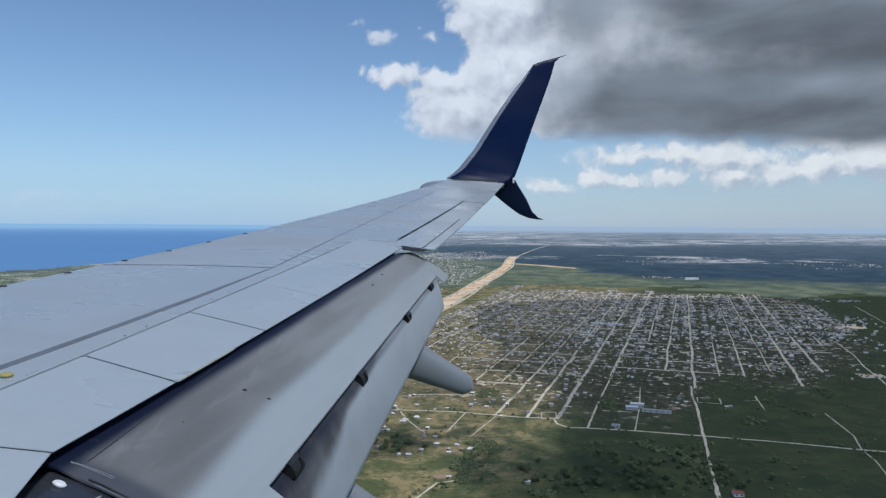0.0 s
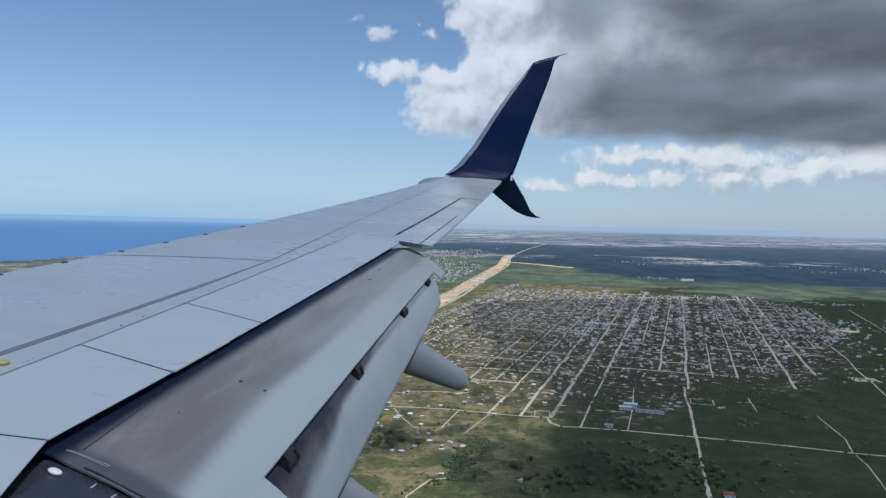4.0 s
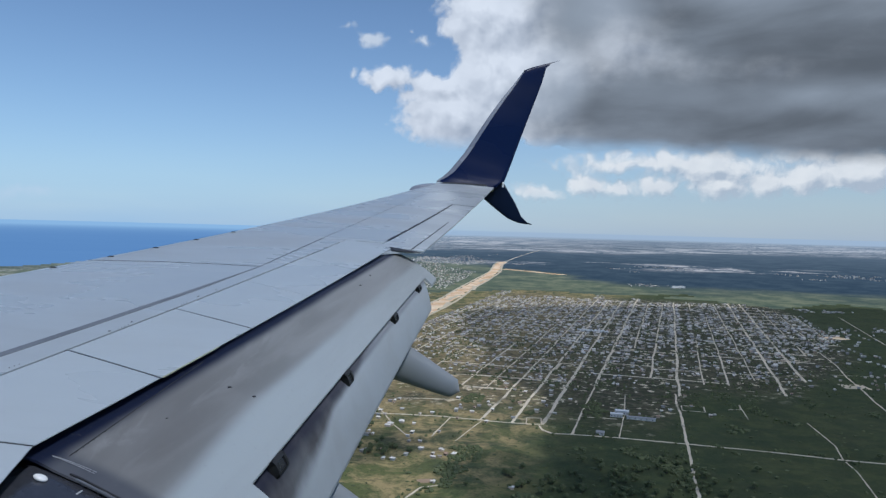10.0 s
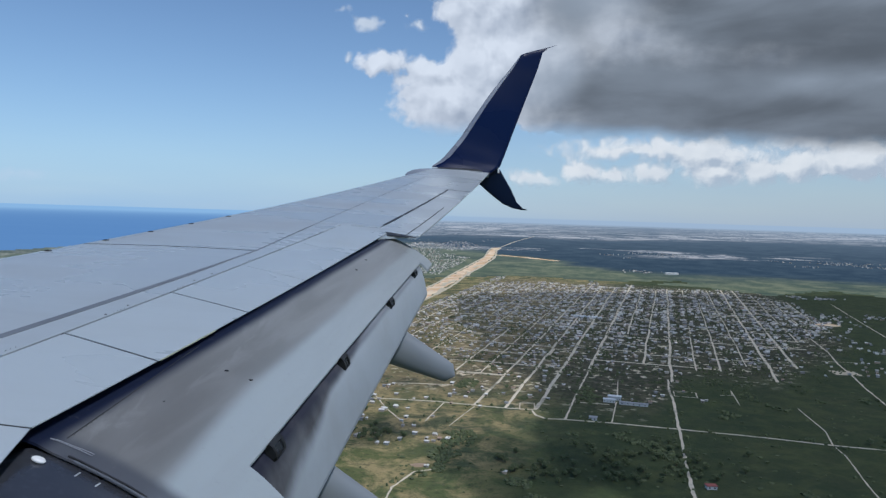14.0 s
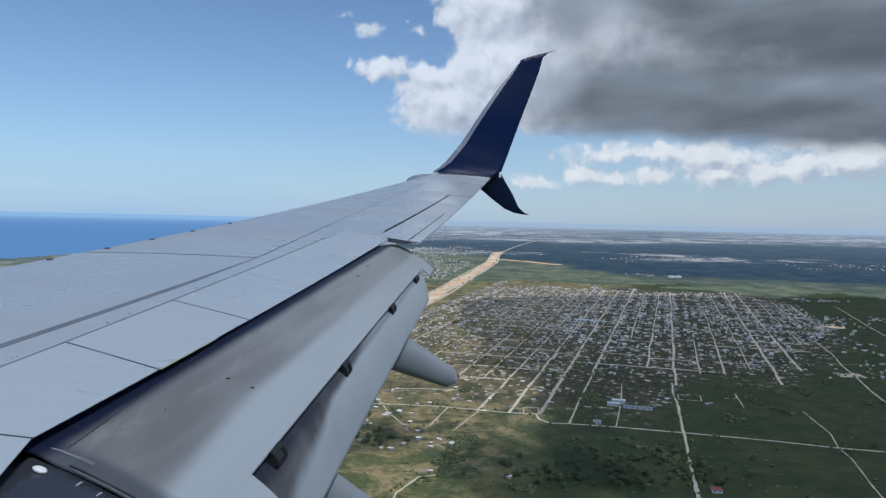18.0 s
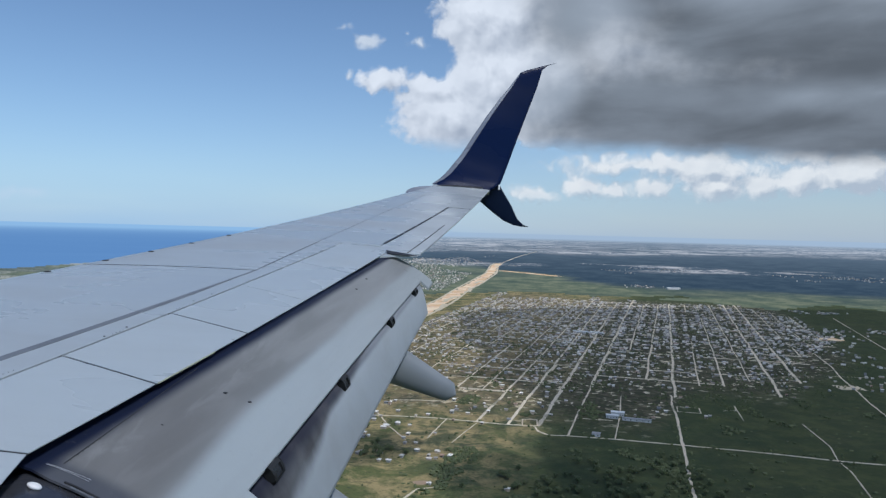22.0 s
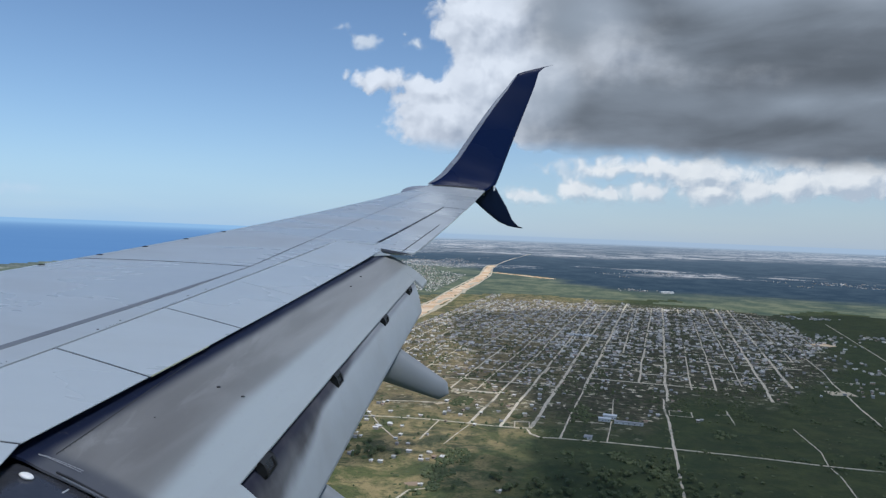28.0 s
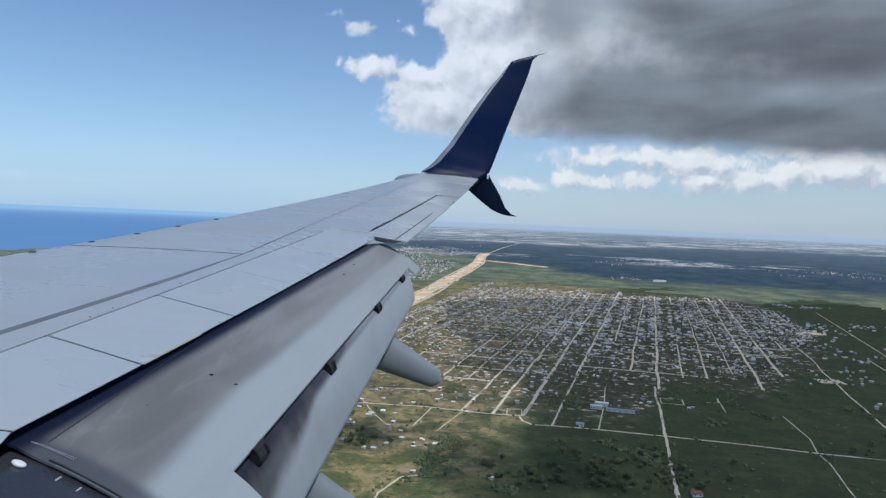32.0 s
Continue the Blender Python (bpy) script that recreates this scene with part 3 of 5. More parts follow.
                s0, s1 = hinge_s(y) + 0.018 / chord(y), spoiler_s(y)
                if i == 0:
                    s1 += 0.09 * max(0.0, 4.965 - y)
                pts.append(skin(y, s0 + (s1 - s0) * v, 0.0))
        label = "light grey spoiler panel lying flush" if i else ""
        part("spoiler" if i else "fixed_panel", slab("spoiler", pts, nu, nv, 0.005, SPOILER), wing, label)
    # fixed rear skin and aileron outboard of the flap
    ail = panel("aileron", 10.46, 14.28, 0.790, 0.995, WING, wing, 0.02, 0.0, 18, 7, "aileron with balance tab", gap=0.006)
    tab = panel("aileron_tab", 10.47, 12.58, 0.936, 0.941, GAP, ail, 0.004, 0.003, 12, 2, "dark tab hinge line", gap=0.0)
    tab.name = "tab_hinge"
    for a, b in ((10.9, 11.7), (11.75, 12.3), (12.35, 13.2), (13.25, 13.6), (13.64, 14.2)):
        panel("aileron_seal", a, b, 0.779, 0.794, RUBBER, ail, 0.004, 0.003, 6, 2, gap=0.0)
    panel("tip_panel", 14.28, 16.62, 0.785, 0.998, WING, wing, 0.02, 0.0, 12, 6, gap=0.004)
    # shroud over the outer end of the flap
    pts = []
    for k in range(6):
        for j in range(6):
            y = 10.16 + (10.47 - 10.16) * k / 5
            pts.append(skin(y, 0.845 + (0.985 - 0.845) * (j / 5) * (k / 5) ** 1.5, -0.012))
    part("flap_shroud", slab("flap_shroud", pts, 6, 6, 0.02, WING), wing)
    # Dark wedge laid on the skin in place of the shaded gap below.
    pts = [skin(10.52 - 0.02 * k, 0.838 + 0.150 * k / 7, 0.002) for k in range(8)] + [skin(10.49 - 0.02 * k - 0.13 * math.sin(math.pi * (k / 7) ** 0.5), 0.845 + 0.145 * k / 7, 0.002) for k in range(8)]
    part("shroud_gap", slab("shroud_gap", pts, 2, 8, 0.004, RUBBER), wing, "dark wedge laid on as the shade of the gap at the flap's outer end")
    # dark sealed joints between panels
    for ya, yb, s0, s1 in ((9.02, 9.035, 0.05, 0.575), (14.21, 14.235, 0.772, 0.990), (5.05, 5.065, 0.05, 0.60)):
        pts = [skin(y, s0 + (s1 - s0) * j / 11 , 0.0015) for y in (ya, yb) for j in range(12)]
        part("joint_line", slab("joint_line", pts, 2, 12, 0.003, GAP), wing)
    for y0 in (5.05, 6.27, 7.36):
        pts = []
        for o in (-0.012, 0.012):
            for j in range(8):
                v = j / 7
                y = y0 + o - slant.get(y0, 0.36) * v
                pts.append(skin(y, hinge_s(y) + (spoiler_s(y) - hinge_s(y)) * v, -0.003))
        part("spoiler_joint", slab("spoiler_joint", pts, 2, 8, 0.005, GAP), wing)
    # long spar joint running out to the tip
    pts = [skin(y, spar_s(y) + o / chord(y), 0.0015) for y in np.linspace(9.05, 15.4, 30) for o in (-0.005, 0.007)]
    part("spar_joint", slab("spar_joint", pts, 30, 2, 0.003, SEAL), wing, "thin grey sealed joint along the outer wing")
    # pale seal along the rear edge of one spoiler
    pts = [skin(y, spoiler_s(y) + o / chord(y), -0.001) for y in np.linspace(5.93, 6.55, 10) for o in (-0.002, 0.007)]
    part("edge_seal", slab("edge_seal", pts, 10, 2, 0.006, PALESEAL), wing, "thin pale yellow seal on a spoiler edge")
    # little vortex generators along the slats
    for y in (6.9, 7.5, 8.05, 8.62, 9.21, 9.75, 10.31, 10.90):
        x, yy, z = skin(y, 0.062)
        me = mesh_of("vane", [(x - 0.03, yy, z), (x + 0.03, yy + 0.01, z), (x + 0.03, yy + 0.01, z + 0.013), (x - 0.01, yy + 0.004, z + 0.012),
                              (x - 0.03, yy + 0.02, z), (x + 0.03, yy + 0.03, z), (x + 0.03, yy + 0.03, z + 0.013), (x - 0.01, yy + 0.024, z + 0.012)],
                     [(0, 1, 2, 3), (7, 6, 5, 4), (0, 3, 7, 4), (1, 5, 6, 2), (3, 2, 6, 7), (0, 4, 5, 1)], RUBBER)
        part("vortex_generator", me, wing)
    return wing


def flap_point(y, dx, dz, power):
    """A point of the drooped flap: an offset at the outer end, growing inboard with the chord."""
    k = (chord(y) / chord(10.51)) ** power
    x, yy, z = skin(y, 0.85)
    bow = 0.022 * max(0.0, math.sin(math.pi * (y - 5.6) / 4.6)) if y > 5.6 else 0.0
    return (x + dx * k, y, z + dz * k + bow)


def build_flaps(wing):
    prof = [(-0.10, -0.15), (-0.07, -0.105), (-0.035, -0.050), (0.0, -0.034), (0.03, -0.032), (0.07, -0.044), (0.12, -0.070), (0.18, -0.095), (0.245, -0.125), (0.31, -0.160), (0.36, -0.187), (0.42, -0.225), (0.48, -0.267)]
    nu, nv = 48, len(prof)
    ys = np.linspace(10.36, 4.98, nu)
    pts = [flap_point(y, *q, 1.4) for y in ys for q in prof]
    uvs = [(i / (nu - 1), q[0]) for i in range(nu) for q in prof]
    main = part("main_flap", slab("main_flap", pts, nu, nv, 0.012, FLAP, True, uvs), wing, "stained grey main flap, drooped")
    # outer and inner cheeks that reach further aft past the rear flap
    for ya, yb in ((10.47, 10.20), (5.58, 4.98)):
        q2 = [(0.478, -0.264), (0.53, -0.305), (0.57, -0.342)]
        if ya > 9:
            q2 = [(0.0, -0.078), (0.07, -0.054), (0.18, -0.094), (0.31, -0.158), (0.40, -0.211)] + q2
        else:
            q2 += [(0.64, -0.41), (0.70, -0.475)]
        yy = np.linspace(ya, yb, 6)
        pts = [flap_point(y, *q, 1.4) for y in yy for q in q2]
        uvs = [((10.36 - y) / 5.38, q[0]) for y in yy for q in q2]
        part("flap_end", slab("flap_end", pts, 6, len(q2), 0.03, FLAP, True, uvs), wing)
    # rear flap in its slot
    prof = [(0.43, -0.305, 1.4), (0.458, -0.292, 1.4), (0.488, -0.327, 1.40), (0.517, -0.395, 1.41), (0.548, -0.490, 1.43), (0.577, -0.605, 1.45)]
    nv = len(prof)
    ys = np.linspace(10.20, 5.60, nu)
    pts = [flap_point(y, *q) for y in ys for q in prof]
    uvs = [(i / (nu - 1), j / (nv - 1)) for i in range(nu) for j in range(nv)]
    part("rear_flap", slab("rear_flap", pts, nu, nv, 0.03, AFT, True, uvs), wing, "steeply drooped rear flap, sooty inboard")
    # cove that closes the gap between spoilers and flap, its shade painted as dark navy
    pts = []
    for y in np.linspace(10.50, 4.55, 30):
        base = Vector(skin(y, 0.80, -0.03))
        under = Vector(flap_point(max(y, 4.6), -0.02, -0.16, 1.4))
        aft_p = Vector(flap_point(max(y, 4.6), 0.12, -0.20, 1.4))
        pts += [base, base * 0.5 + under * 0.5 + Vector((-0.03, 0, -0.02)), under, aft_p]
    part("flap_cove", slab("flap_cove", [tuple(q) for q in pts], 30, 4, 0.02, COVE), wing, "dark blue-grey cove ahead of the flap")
    # slot between the two: a dark strip in place of its shade
    pts = [flap_point(y, *q) for y in ys for q in ((0.43, -0.270, 1.4), (0.465, -0.305, 1.4))]
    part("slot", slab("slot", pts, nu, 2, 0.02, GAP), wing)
    # black hoop brackets across the slot
    for y, w, reach, skew in ((9.80, 0.062, 0.69, 0.10), (8.70, 0.068, 0.69, 0.10), (7.20, 0.060, 0.71, 0.10), (5.88, 0.072, 0.60, 0.065)):
        rows = [(0.474, -0.275, 1.40), (0.486, -0.300, 1.41), (0.500, -0.332, 1.42), (0.511, -0.362, 1.44), (0.517, -0.380, 1.45)]
        rows = [tuple(rows[0][m] + (q[m] - rows[0][m]) * reach for m in range(3)) for q in rows]
        e = 0.36 * w

        def rail(o0, o1, r0, r1, lift):
            pts = []
            for o in (o0, o1):
                for q in rows[r0:r1]:
                    x, yy, z = flap_point(y + o, *q)
                    bow = 0.6 + 0.5 * math.sin(math.pi * min(1.0, (rows.index(q) + 0.5) / 4))
                    pts.append((x + lift * bow, yy + skew * rows.index(q) / 4, z + lift * 0.65))
            return pts
        verts, faces = [], []
        for o0, o1, r0, r1 in ((w, w - e, 0, 5), (-w + e, -w, 0, 5), (w, -w, 3, 5), (w, -w, 0, 2)):
            up, dn = rail(o0, o1, r0, r1, 0.030), rail(o0, o1, r0, r1, -0.01)
            k, o = r1 - r0, len(verts)
            verts += up + dn
            faces += [tuple(o + i for i in f) for f in grid_faces(2, k, 0, True)]
            loop = list(range(k)) + list(range(2 * k - 1, k - 1, -1))
            faces += [(o + loop[i], o + loop[(i + 1) % len(loop)], o + 2 * k + loop[(i + 1) % len(loop)], o + 2 * k + loop[i]) for i in range(len(loop))]
        br = part("flap_bracket", mesh_of("flap_bracket", verts, faces, RUBBER), wing, "black hoop bracket across the flap slot")
        part("bracket_insert", slab("bracket_insert", rail(w - e, -w + e, 1, 4, 0.022), 2, 3, 0.012, STEEL), br)
    # small drain plugs on the main flap
    for y, dx, dz in ((6.23, 0.206, -0.107), (6.27, 0.292, -0.151), (5.68, 0.166, -0.089), (9.3, 0.13, -0.075), (8.9, 0.16, -0.087)):
        x, yy, z = flap_point(y, dx, dz, 1.4)
        bm = bmesh.new()
        bmesh.ops.create_icosphere(bm, subdivisions=2, radius=0.007 if dx == 0.166 else 0.015, matrix=Matrix.Translation((x, yy, z + 0.001)) @ Matrix.Diagonal((1, 1, 0.3, 1)))
        me = bpy.data.meshes.new("drain_plug")
        bm.to_mesh(me)
        bm.free()
        me.materials.append(RUBBER)
        part("drain_plug", me, main)
    # seam of the flap's nose skin with a few fasteners
    def nose_z(q):
        return float(np.interp(q, [0.0, 0.03, 0.07, 0.12, 0.18], [-0.034, -0.032, -0.044, -0.070, -0.095]))

    def on_nose(y, q, up=0.0):
        x, yy, z = flap_point(y, q, nose_z(q), 1.4)
        return (x, yy, z + up)
    seam = [(y, 0.102 - 0.0387 * (y - 5.13)) for y in np.linspace(5.10, 6.35, 14)]
    pts = [on_nose(y, q + o, 0.003) for y, q in seam for o in (0.0, 0.0016)]
    part("nose_seam", slab("nose_seam", pts, 14, 2, 0.003, GAP), main, "thin dark seam of the nose skin")
    for y in (5.14, 5.19, 5.23, 5.27, 5.31, 5.36):
        bm = bmesh.new()
        bmesh.ops.create_cone(bm, segments=8, radius1=0.0026, radius2=0.002, depth=0.005, cap_ends=True, matrix=Matrix.Translation(on_nose(y, 0.106 - 0.0387 * (y - 5.13), 0.003)))
        me = bpy.data.meshes.new("nose_fastener")
        bm.to_mesh(me)
        bm.free()
        me.materials.append(RUBBER)
        part("nose_fastener", me, main)
    # inboard end: dark metal gate beside the flap with a lit cap and two bright seal edges
    nu, nv = 10, 12
    pts = []
    for i in range(nu):
        for j in range(nv):
            y = 5.015 - 1.55 * i / (nu - 1)
            q = -0.06 + 0.66 * j / (nv - 1)
            x, yy, z = flap_point(4.98, q, float(np.interp(q, [-0.06, 0.0, 0.07, 0.18, 0.31, 0.48, 0.6], [-0.115, -0.062, -0.052, -0.100, -0.166, -0.275, -0.375])), 1.4)
            pts.append((x - 0.10 * i / (nu - 1), y, z - 0.012 - 0.16 * (i / (nu - 1)) ** 1.5))
    gate = part("thrust_gate", slab("thrust_gate", pts, nu, nv, 0.03, STEEL), wing, "dark glossy metal panel at the flap's inboard end")
    for k in range(2):
        pts = [flap_point(5.047 + k * (0.004 + 0.09 * (q - 0.076)), q, z, 1.4) for q, z in ((0.076, -0.048), (0.10, -0.054), (0.13, -0.066), (0.16, -0.078), (0.191, -0.092))]
        pts2 = [(x, y + 0.0013, z) for x, y, z in pts]
        part("seal_edge", slab("seal_edge", pts2 + pts, 2, 5, 0.002, SEALEDGE), wing, "thin white worn seal edge")
    for q0 in (0.20, 0.25):
        pts = [(flap_point(y, q0, -0.106 + (0.0 if q0 < 0.22 else -0.026), 1.4)) for y in np.linspace(4.94, 4.55, 6)]
        pts = [(x - 0.02 * i, y, z - 0.012 * i) for i, (x, y, z) in enumerate(pts)]
        part("gate_seam", slab("gate_seam", pts + [(x + 0.007, y, z) for x, y, z in pts], 2, 6, 0.004, SEALEDGE), gate, "worn bright seam")
    for o, q0, mat, label in ((4.990, 0.15, RUBBER, "black rubber lip of the gate"), (4.978, 0.17, SEAL, "worn grey lip of the gate")):
        qs = np.linspace(q0, 0.40, 9)
        pts = [flap_point(o + w, q, float(np.interp(q, [0.12, 0.18, 0.31, 0.48], [-0.066, -0.091, -0.156, -0.263])), 1.4) for w in (0.008 if mat is RUBBER else 0.003, 0.0) for q in qs]
        part("gate_lip", slab("gate_lip", pts, 2, 9, 0.008, mat), gate, label)
    x, y, z = flap_point(4.90, 0.115, -0.066, 1.4)
    bm = bmesh.new()
    bmesh.ops.create_uvsphere(bm, u_segments=20, v_segments=10, radius=1, matrix=Matrix.Translation((x, y, z)) @ pose(0, 0, 0, 0, 20, 0) @ Matrix.Diagonal((0.032, 0.025, 0.013, 1)))
    me = bpy.data.meshes.new("lamp_cap")
    bm.to_mesh(me)
    bm.free()
    me.materials.append(WHITE)
    part("lamp_cap", me, wing, "small white oval cap")


def build_fairing(wing, y, a, b, r0, r1, label):
    """Canoe-shaped flap track fairing between two axis points in x, z."""
    n1, n2 = 22, 20
    verts = []
    a, b = Vector((a[0], 0, a[1])), Vector((b[0], 0, b[1]))
    ax = (b - a).normalized()
    up = Vector((-ax.z, 0, ax.x))
    for i in range(n1):
        t = i / (n1 - 1)
        r = (r0 + (r1 - r0) * t) * min(1.0, math.sqrt(max(0, 1 - max(0, (t - 0.93) / 0.07) ** 2)) + 0.02) * min(1, 0.3 + 3 * t)
        c = a + (b - a) * t
        for j in range(n2):
            g = 2 * math.pi * j / n2
            p = c + up * (1.15 * r * math.sin(g))
            verts.append((p.x, y + 0.62 * r * math.cos(g), p.z))
    faces = []
    for i in range(n1 - 1):
        for j in range(n2):
            faces.append((i * n2 + j, i * n2 + (j + 1) % n2, (i + 1) * n2 + (j + 1) % n2, (i + 1) * n2 + j))
    faces += [tuple(range(n2)), tuple(range(n1 * n2 - 1, (n1 - 1) * n2 - 1, -1))]
    part("flap_fairing", mesh_of("flap_fairing", verts, faces, FAIRING, True), wing, label)


def blade(name, stations, thick, material, parent, label="", lo=0.0, hi=1.0, extra=0.0, nv=14):
    """A lofted thin airfoil: stations are (front x, z), (rear x, z), y; lo..hi is the part of the chord."""
    his = list(hi) if isinstance(hi, (list, tuple)) else [hi] * len(stations)
    verts, n = [], 2 * nv
    dense = []
    for k in range(len(stations) - 1):
        for t in np.linspace(0, 1, 5)[: 5 if k == len(stations) - 2 else 4]:
            dense.append([np.array(stations[k][m], float) * (1 - t) + np.array(stations[k + 1][m], float) * t for m in range(3)] + [his[k] * (1 - t) + his[k + 1] * t])
    for f, r, y, top in dense:
        c = math.hypot(*(r - f))
        for v, side in [(v, 1) for v in np.linspace(lo, top, nv)] + [(v, -1) for v in np.linspace(top, lo, nv)]:
            w = thick * c * (math.sqrt(max(v, 0)) * (1 - v) * 1.6) + 0.004 + extra
            q = f + (r - f) * v
            verts.append((q[0], float(y) + side * w, q[1]))
    faces = []
    for i in range(len(dense) - 1):
        for j in range(n):
            faces.append((i * n + j, i * n + (j + 1) % n, (i + 1) * n + (j + 1) % n, (i + 1) * n + j))
    faces += [tuple(range(n)), tuple(range(len(verts) - 1, len(verts) - 1 - n, -1))]
    return part(name, mesh_of(name, verts, faces, material, True), parent, label)


def build_winglet(wing):
    st = [((1.15, 1.105), (2.36, 1.02), 17.05), ((1.29, 1.212), (2.53, 1.12), 17.10), ((1.43, 1.355), (2.61, 1.2), 17.14), ((1.72, 1.745), (2.72, 1.5), 17.22), ((2.02, 2.255), (2.85, 1.9), 17.28),
          ((2.255, 2.645), (2.98, 2.29), 17.34), ((2.49, 3.00), (3.10, 2.64), 17.4), ((2.73, 3.325), (3.24, 3.05), 17.45), ((2.97, 3.68), (3.37, 3.44), 17.5), ((3.11, 3.75), (3.45, 3.77), 17.53), ((3.39, 3.85), (3.57, 3.89), 17.56), ((3.77, 3.98), (3.785, 3.985), 17.6)]
    wl = blade("winglet", [((1.16, 1.06), (2.34, 0.96), 17.03)] + st, 0.05, NAVY, wing, "navy blue upswept winglet blade", lo=0.0)
    blade("winglet_edge", st[:9], 0.05, EDGEGREY, wl, "grey winglet leading edge", lo=-0.006, hi=[0.03, 0.065, 0.085, 0.09, 0.092, 0.094, 0.088, 0.07, 0.03], extra=0.004)
    low = [((2.06, 0.86), (2.42, 1.06), 16.86), ((2.18, 0.78), (2.55, 1.19), 17.0), ((2.45, 0.6), (2.71, 0.99), 17.15), ((2.75, 0.42), (2.91, 0.75), 17.32), ((3.01, 0.34), (3.09, 0.48), 17.5),
           ((3.2, 0.32), (3.25, 0.36), 17.6), ((3.37, 0.32), (3.385, 0.33), 17.7)]
    blade("ventral_fin", low, 0.05, BLACKBLUE, wing, "near-black downswept lower winglet fin")
    part("position_light", box_mesh("position_light", 2.53, 2.57, 16.93, 16.97, 1.05, 1.16, WHITE, 0.012), wl)
    # faired tip between the wing and the blade
    nu, nv = 10, 14
    pts = []
    for i in range(nu):
        t = i / (nu - 1)
        for j in range(nv):
            v = j / (nv - 1)
            a = np.array(skin(16.60, 0.02 + 0.975 * v))
            f, r, y = st[0]
            b = np.array([f[0] + (r[0] - f[0]) * v, y - 0.05, f[1] + (r[1] - f[1]) * v - 0.015])
            m = (a + b) / 2 + np.array([0, 0.10, -0.05])
            pts.append((1 - t) ** 2 * a + 2 * t * (1 - t) * m + t * t * b)
    part("tip_fairing", slab("tip_fairing", pts, nu, nv, 0.05, WING), wing)
    pts = []
    for i in range(8):
        y = 15.75 + 1.2 * i / 7
        for j in range(5):
            x, yy, z = skin(y, 0.0)
            pts.append((x - 0.20 * math.sin(math.pi * i / 7) ** 0.5 + 0.35 * j / 4, yy, z + 0.035 * math.sin(math.pi * i / 7)))
    part("strobe_fairing", slab("strobe_fairing", pts, 8, 5, 0.06, EDGEGREY), wing, "grey fairing of the wing-tip light")


WING_OB = build_wing()
build_flaps(WING_OB)
build_fairing(WING_OB, 9.4, (-0.45, -1.07), (0.965, -1.697), 0.28, 0.085, "grey canoe-shaped flap track fairing")
build_fairing(WING_OB, 7.0, (-1.2, -1.62), (0.20, -2.30), 0.30, 0.095, "grey canoe-shaped flap track fairing")
build_winglet(WING_OB)


# ================= the land =================
# plan metres: x along the wing's aft side, y outboard; streets run along STREET, cross streets along CROSS
STREET, CROSS = Vector((0.378, 0.926)), Vector((0.926, -0.378))
FLAT = 2200.0


def place(x, y, z=0.0):
    """Plan metres to the model: flat near the aircraft, then folded up like a bowl so that all of the distance lies within reach."""
    d = math.hypot(x, y)
    if d <= FLAT:
        return (x, y, z)
    k = (FLAT + 2500 * (1 - math.exp(-(d - FLAT) / 2500))) / d
    return (x * k, y * k, EYE_H * (1 - k) + z * k)


def grid_point(q, p):
    """Plan place from the distance q across the streets and p along them."""
    return CROSS.x * q + STREET.x * p, CROSS.y * q + STREET.y * p


def build_ground():
    ds = list(np.linspace(0, 500, 6)) + list(np.linspace(560, FLAT, 30)) + list(FLAT * np.exp(np.linspace(0.008, math.log(400000 / FLAT), 240)))
    az = np.concatenate([np.linspace(-50, 60, 520), np.linspace(63, 307, 100)])
    dirs = [(math.sin(radians(a)), math.cos(radians(a))) for a in az]
    verts, plan = [(0, 0, 0)], [(0, 0)]
    for d in ds[1:]:
        for sx, sy in dirs:
            verts.append(place(sx * d, sy * d))
            plan.append((sx * d / 1000, sy * d / 1000))
    k = len(dirs)
    faces = [(0, 1 + (i + 1) % k, 1 + i) for i in range(k)]
    for r in range(len(ds) - 2):
        o = 1 + r * k
        for i in range(k):
            j = (i + 1) % k
            faces.append((o + i, o + j, o + k + j, o + k + i))
    coast = [(-30000, -9000), (-9000, -2500), (-3000, 2700), (-1800, 3860), (-1500, 5500), (-900, 9000), (1450, 21000), (3500, 38000), (36000, 400000)]
    plan = np.array(plan) * 1000
    idx = []
    for f in faces:
        x, y = plan[list(f)].mean(0)
        m = 1 if math.hypot(x, y) > 2900 + 300 * noise.noise((x / 300, y / 300, 1)) else 0
        for (x0, y0), (x1, y1) in zip(coast[:-1], coast[1:]):
            if x0 <= x < x1 and y > y0 + (y1 - y0) * (x - x0) / (x1 - x0) + 250 * noise.noise((x / 900, y / 900, 3)):
                m = 2
        if x < -30000 and y > -9000:
            m = 2
        idx.append(m)
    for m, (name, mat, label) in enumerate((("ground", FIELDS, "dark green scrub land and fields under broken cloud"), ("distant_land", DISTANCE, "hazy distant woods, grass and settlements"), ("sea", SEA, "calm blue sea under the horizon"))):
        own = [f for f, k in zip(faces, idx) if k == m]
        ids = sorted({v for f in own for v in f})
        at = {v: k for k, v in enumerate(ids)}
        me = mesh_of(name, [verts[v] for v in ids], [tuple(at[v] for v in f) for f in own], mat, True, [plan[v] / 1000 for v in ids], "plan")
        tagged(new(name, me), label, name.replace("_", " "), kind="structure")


build_ground()


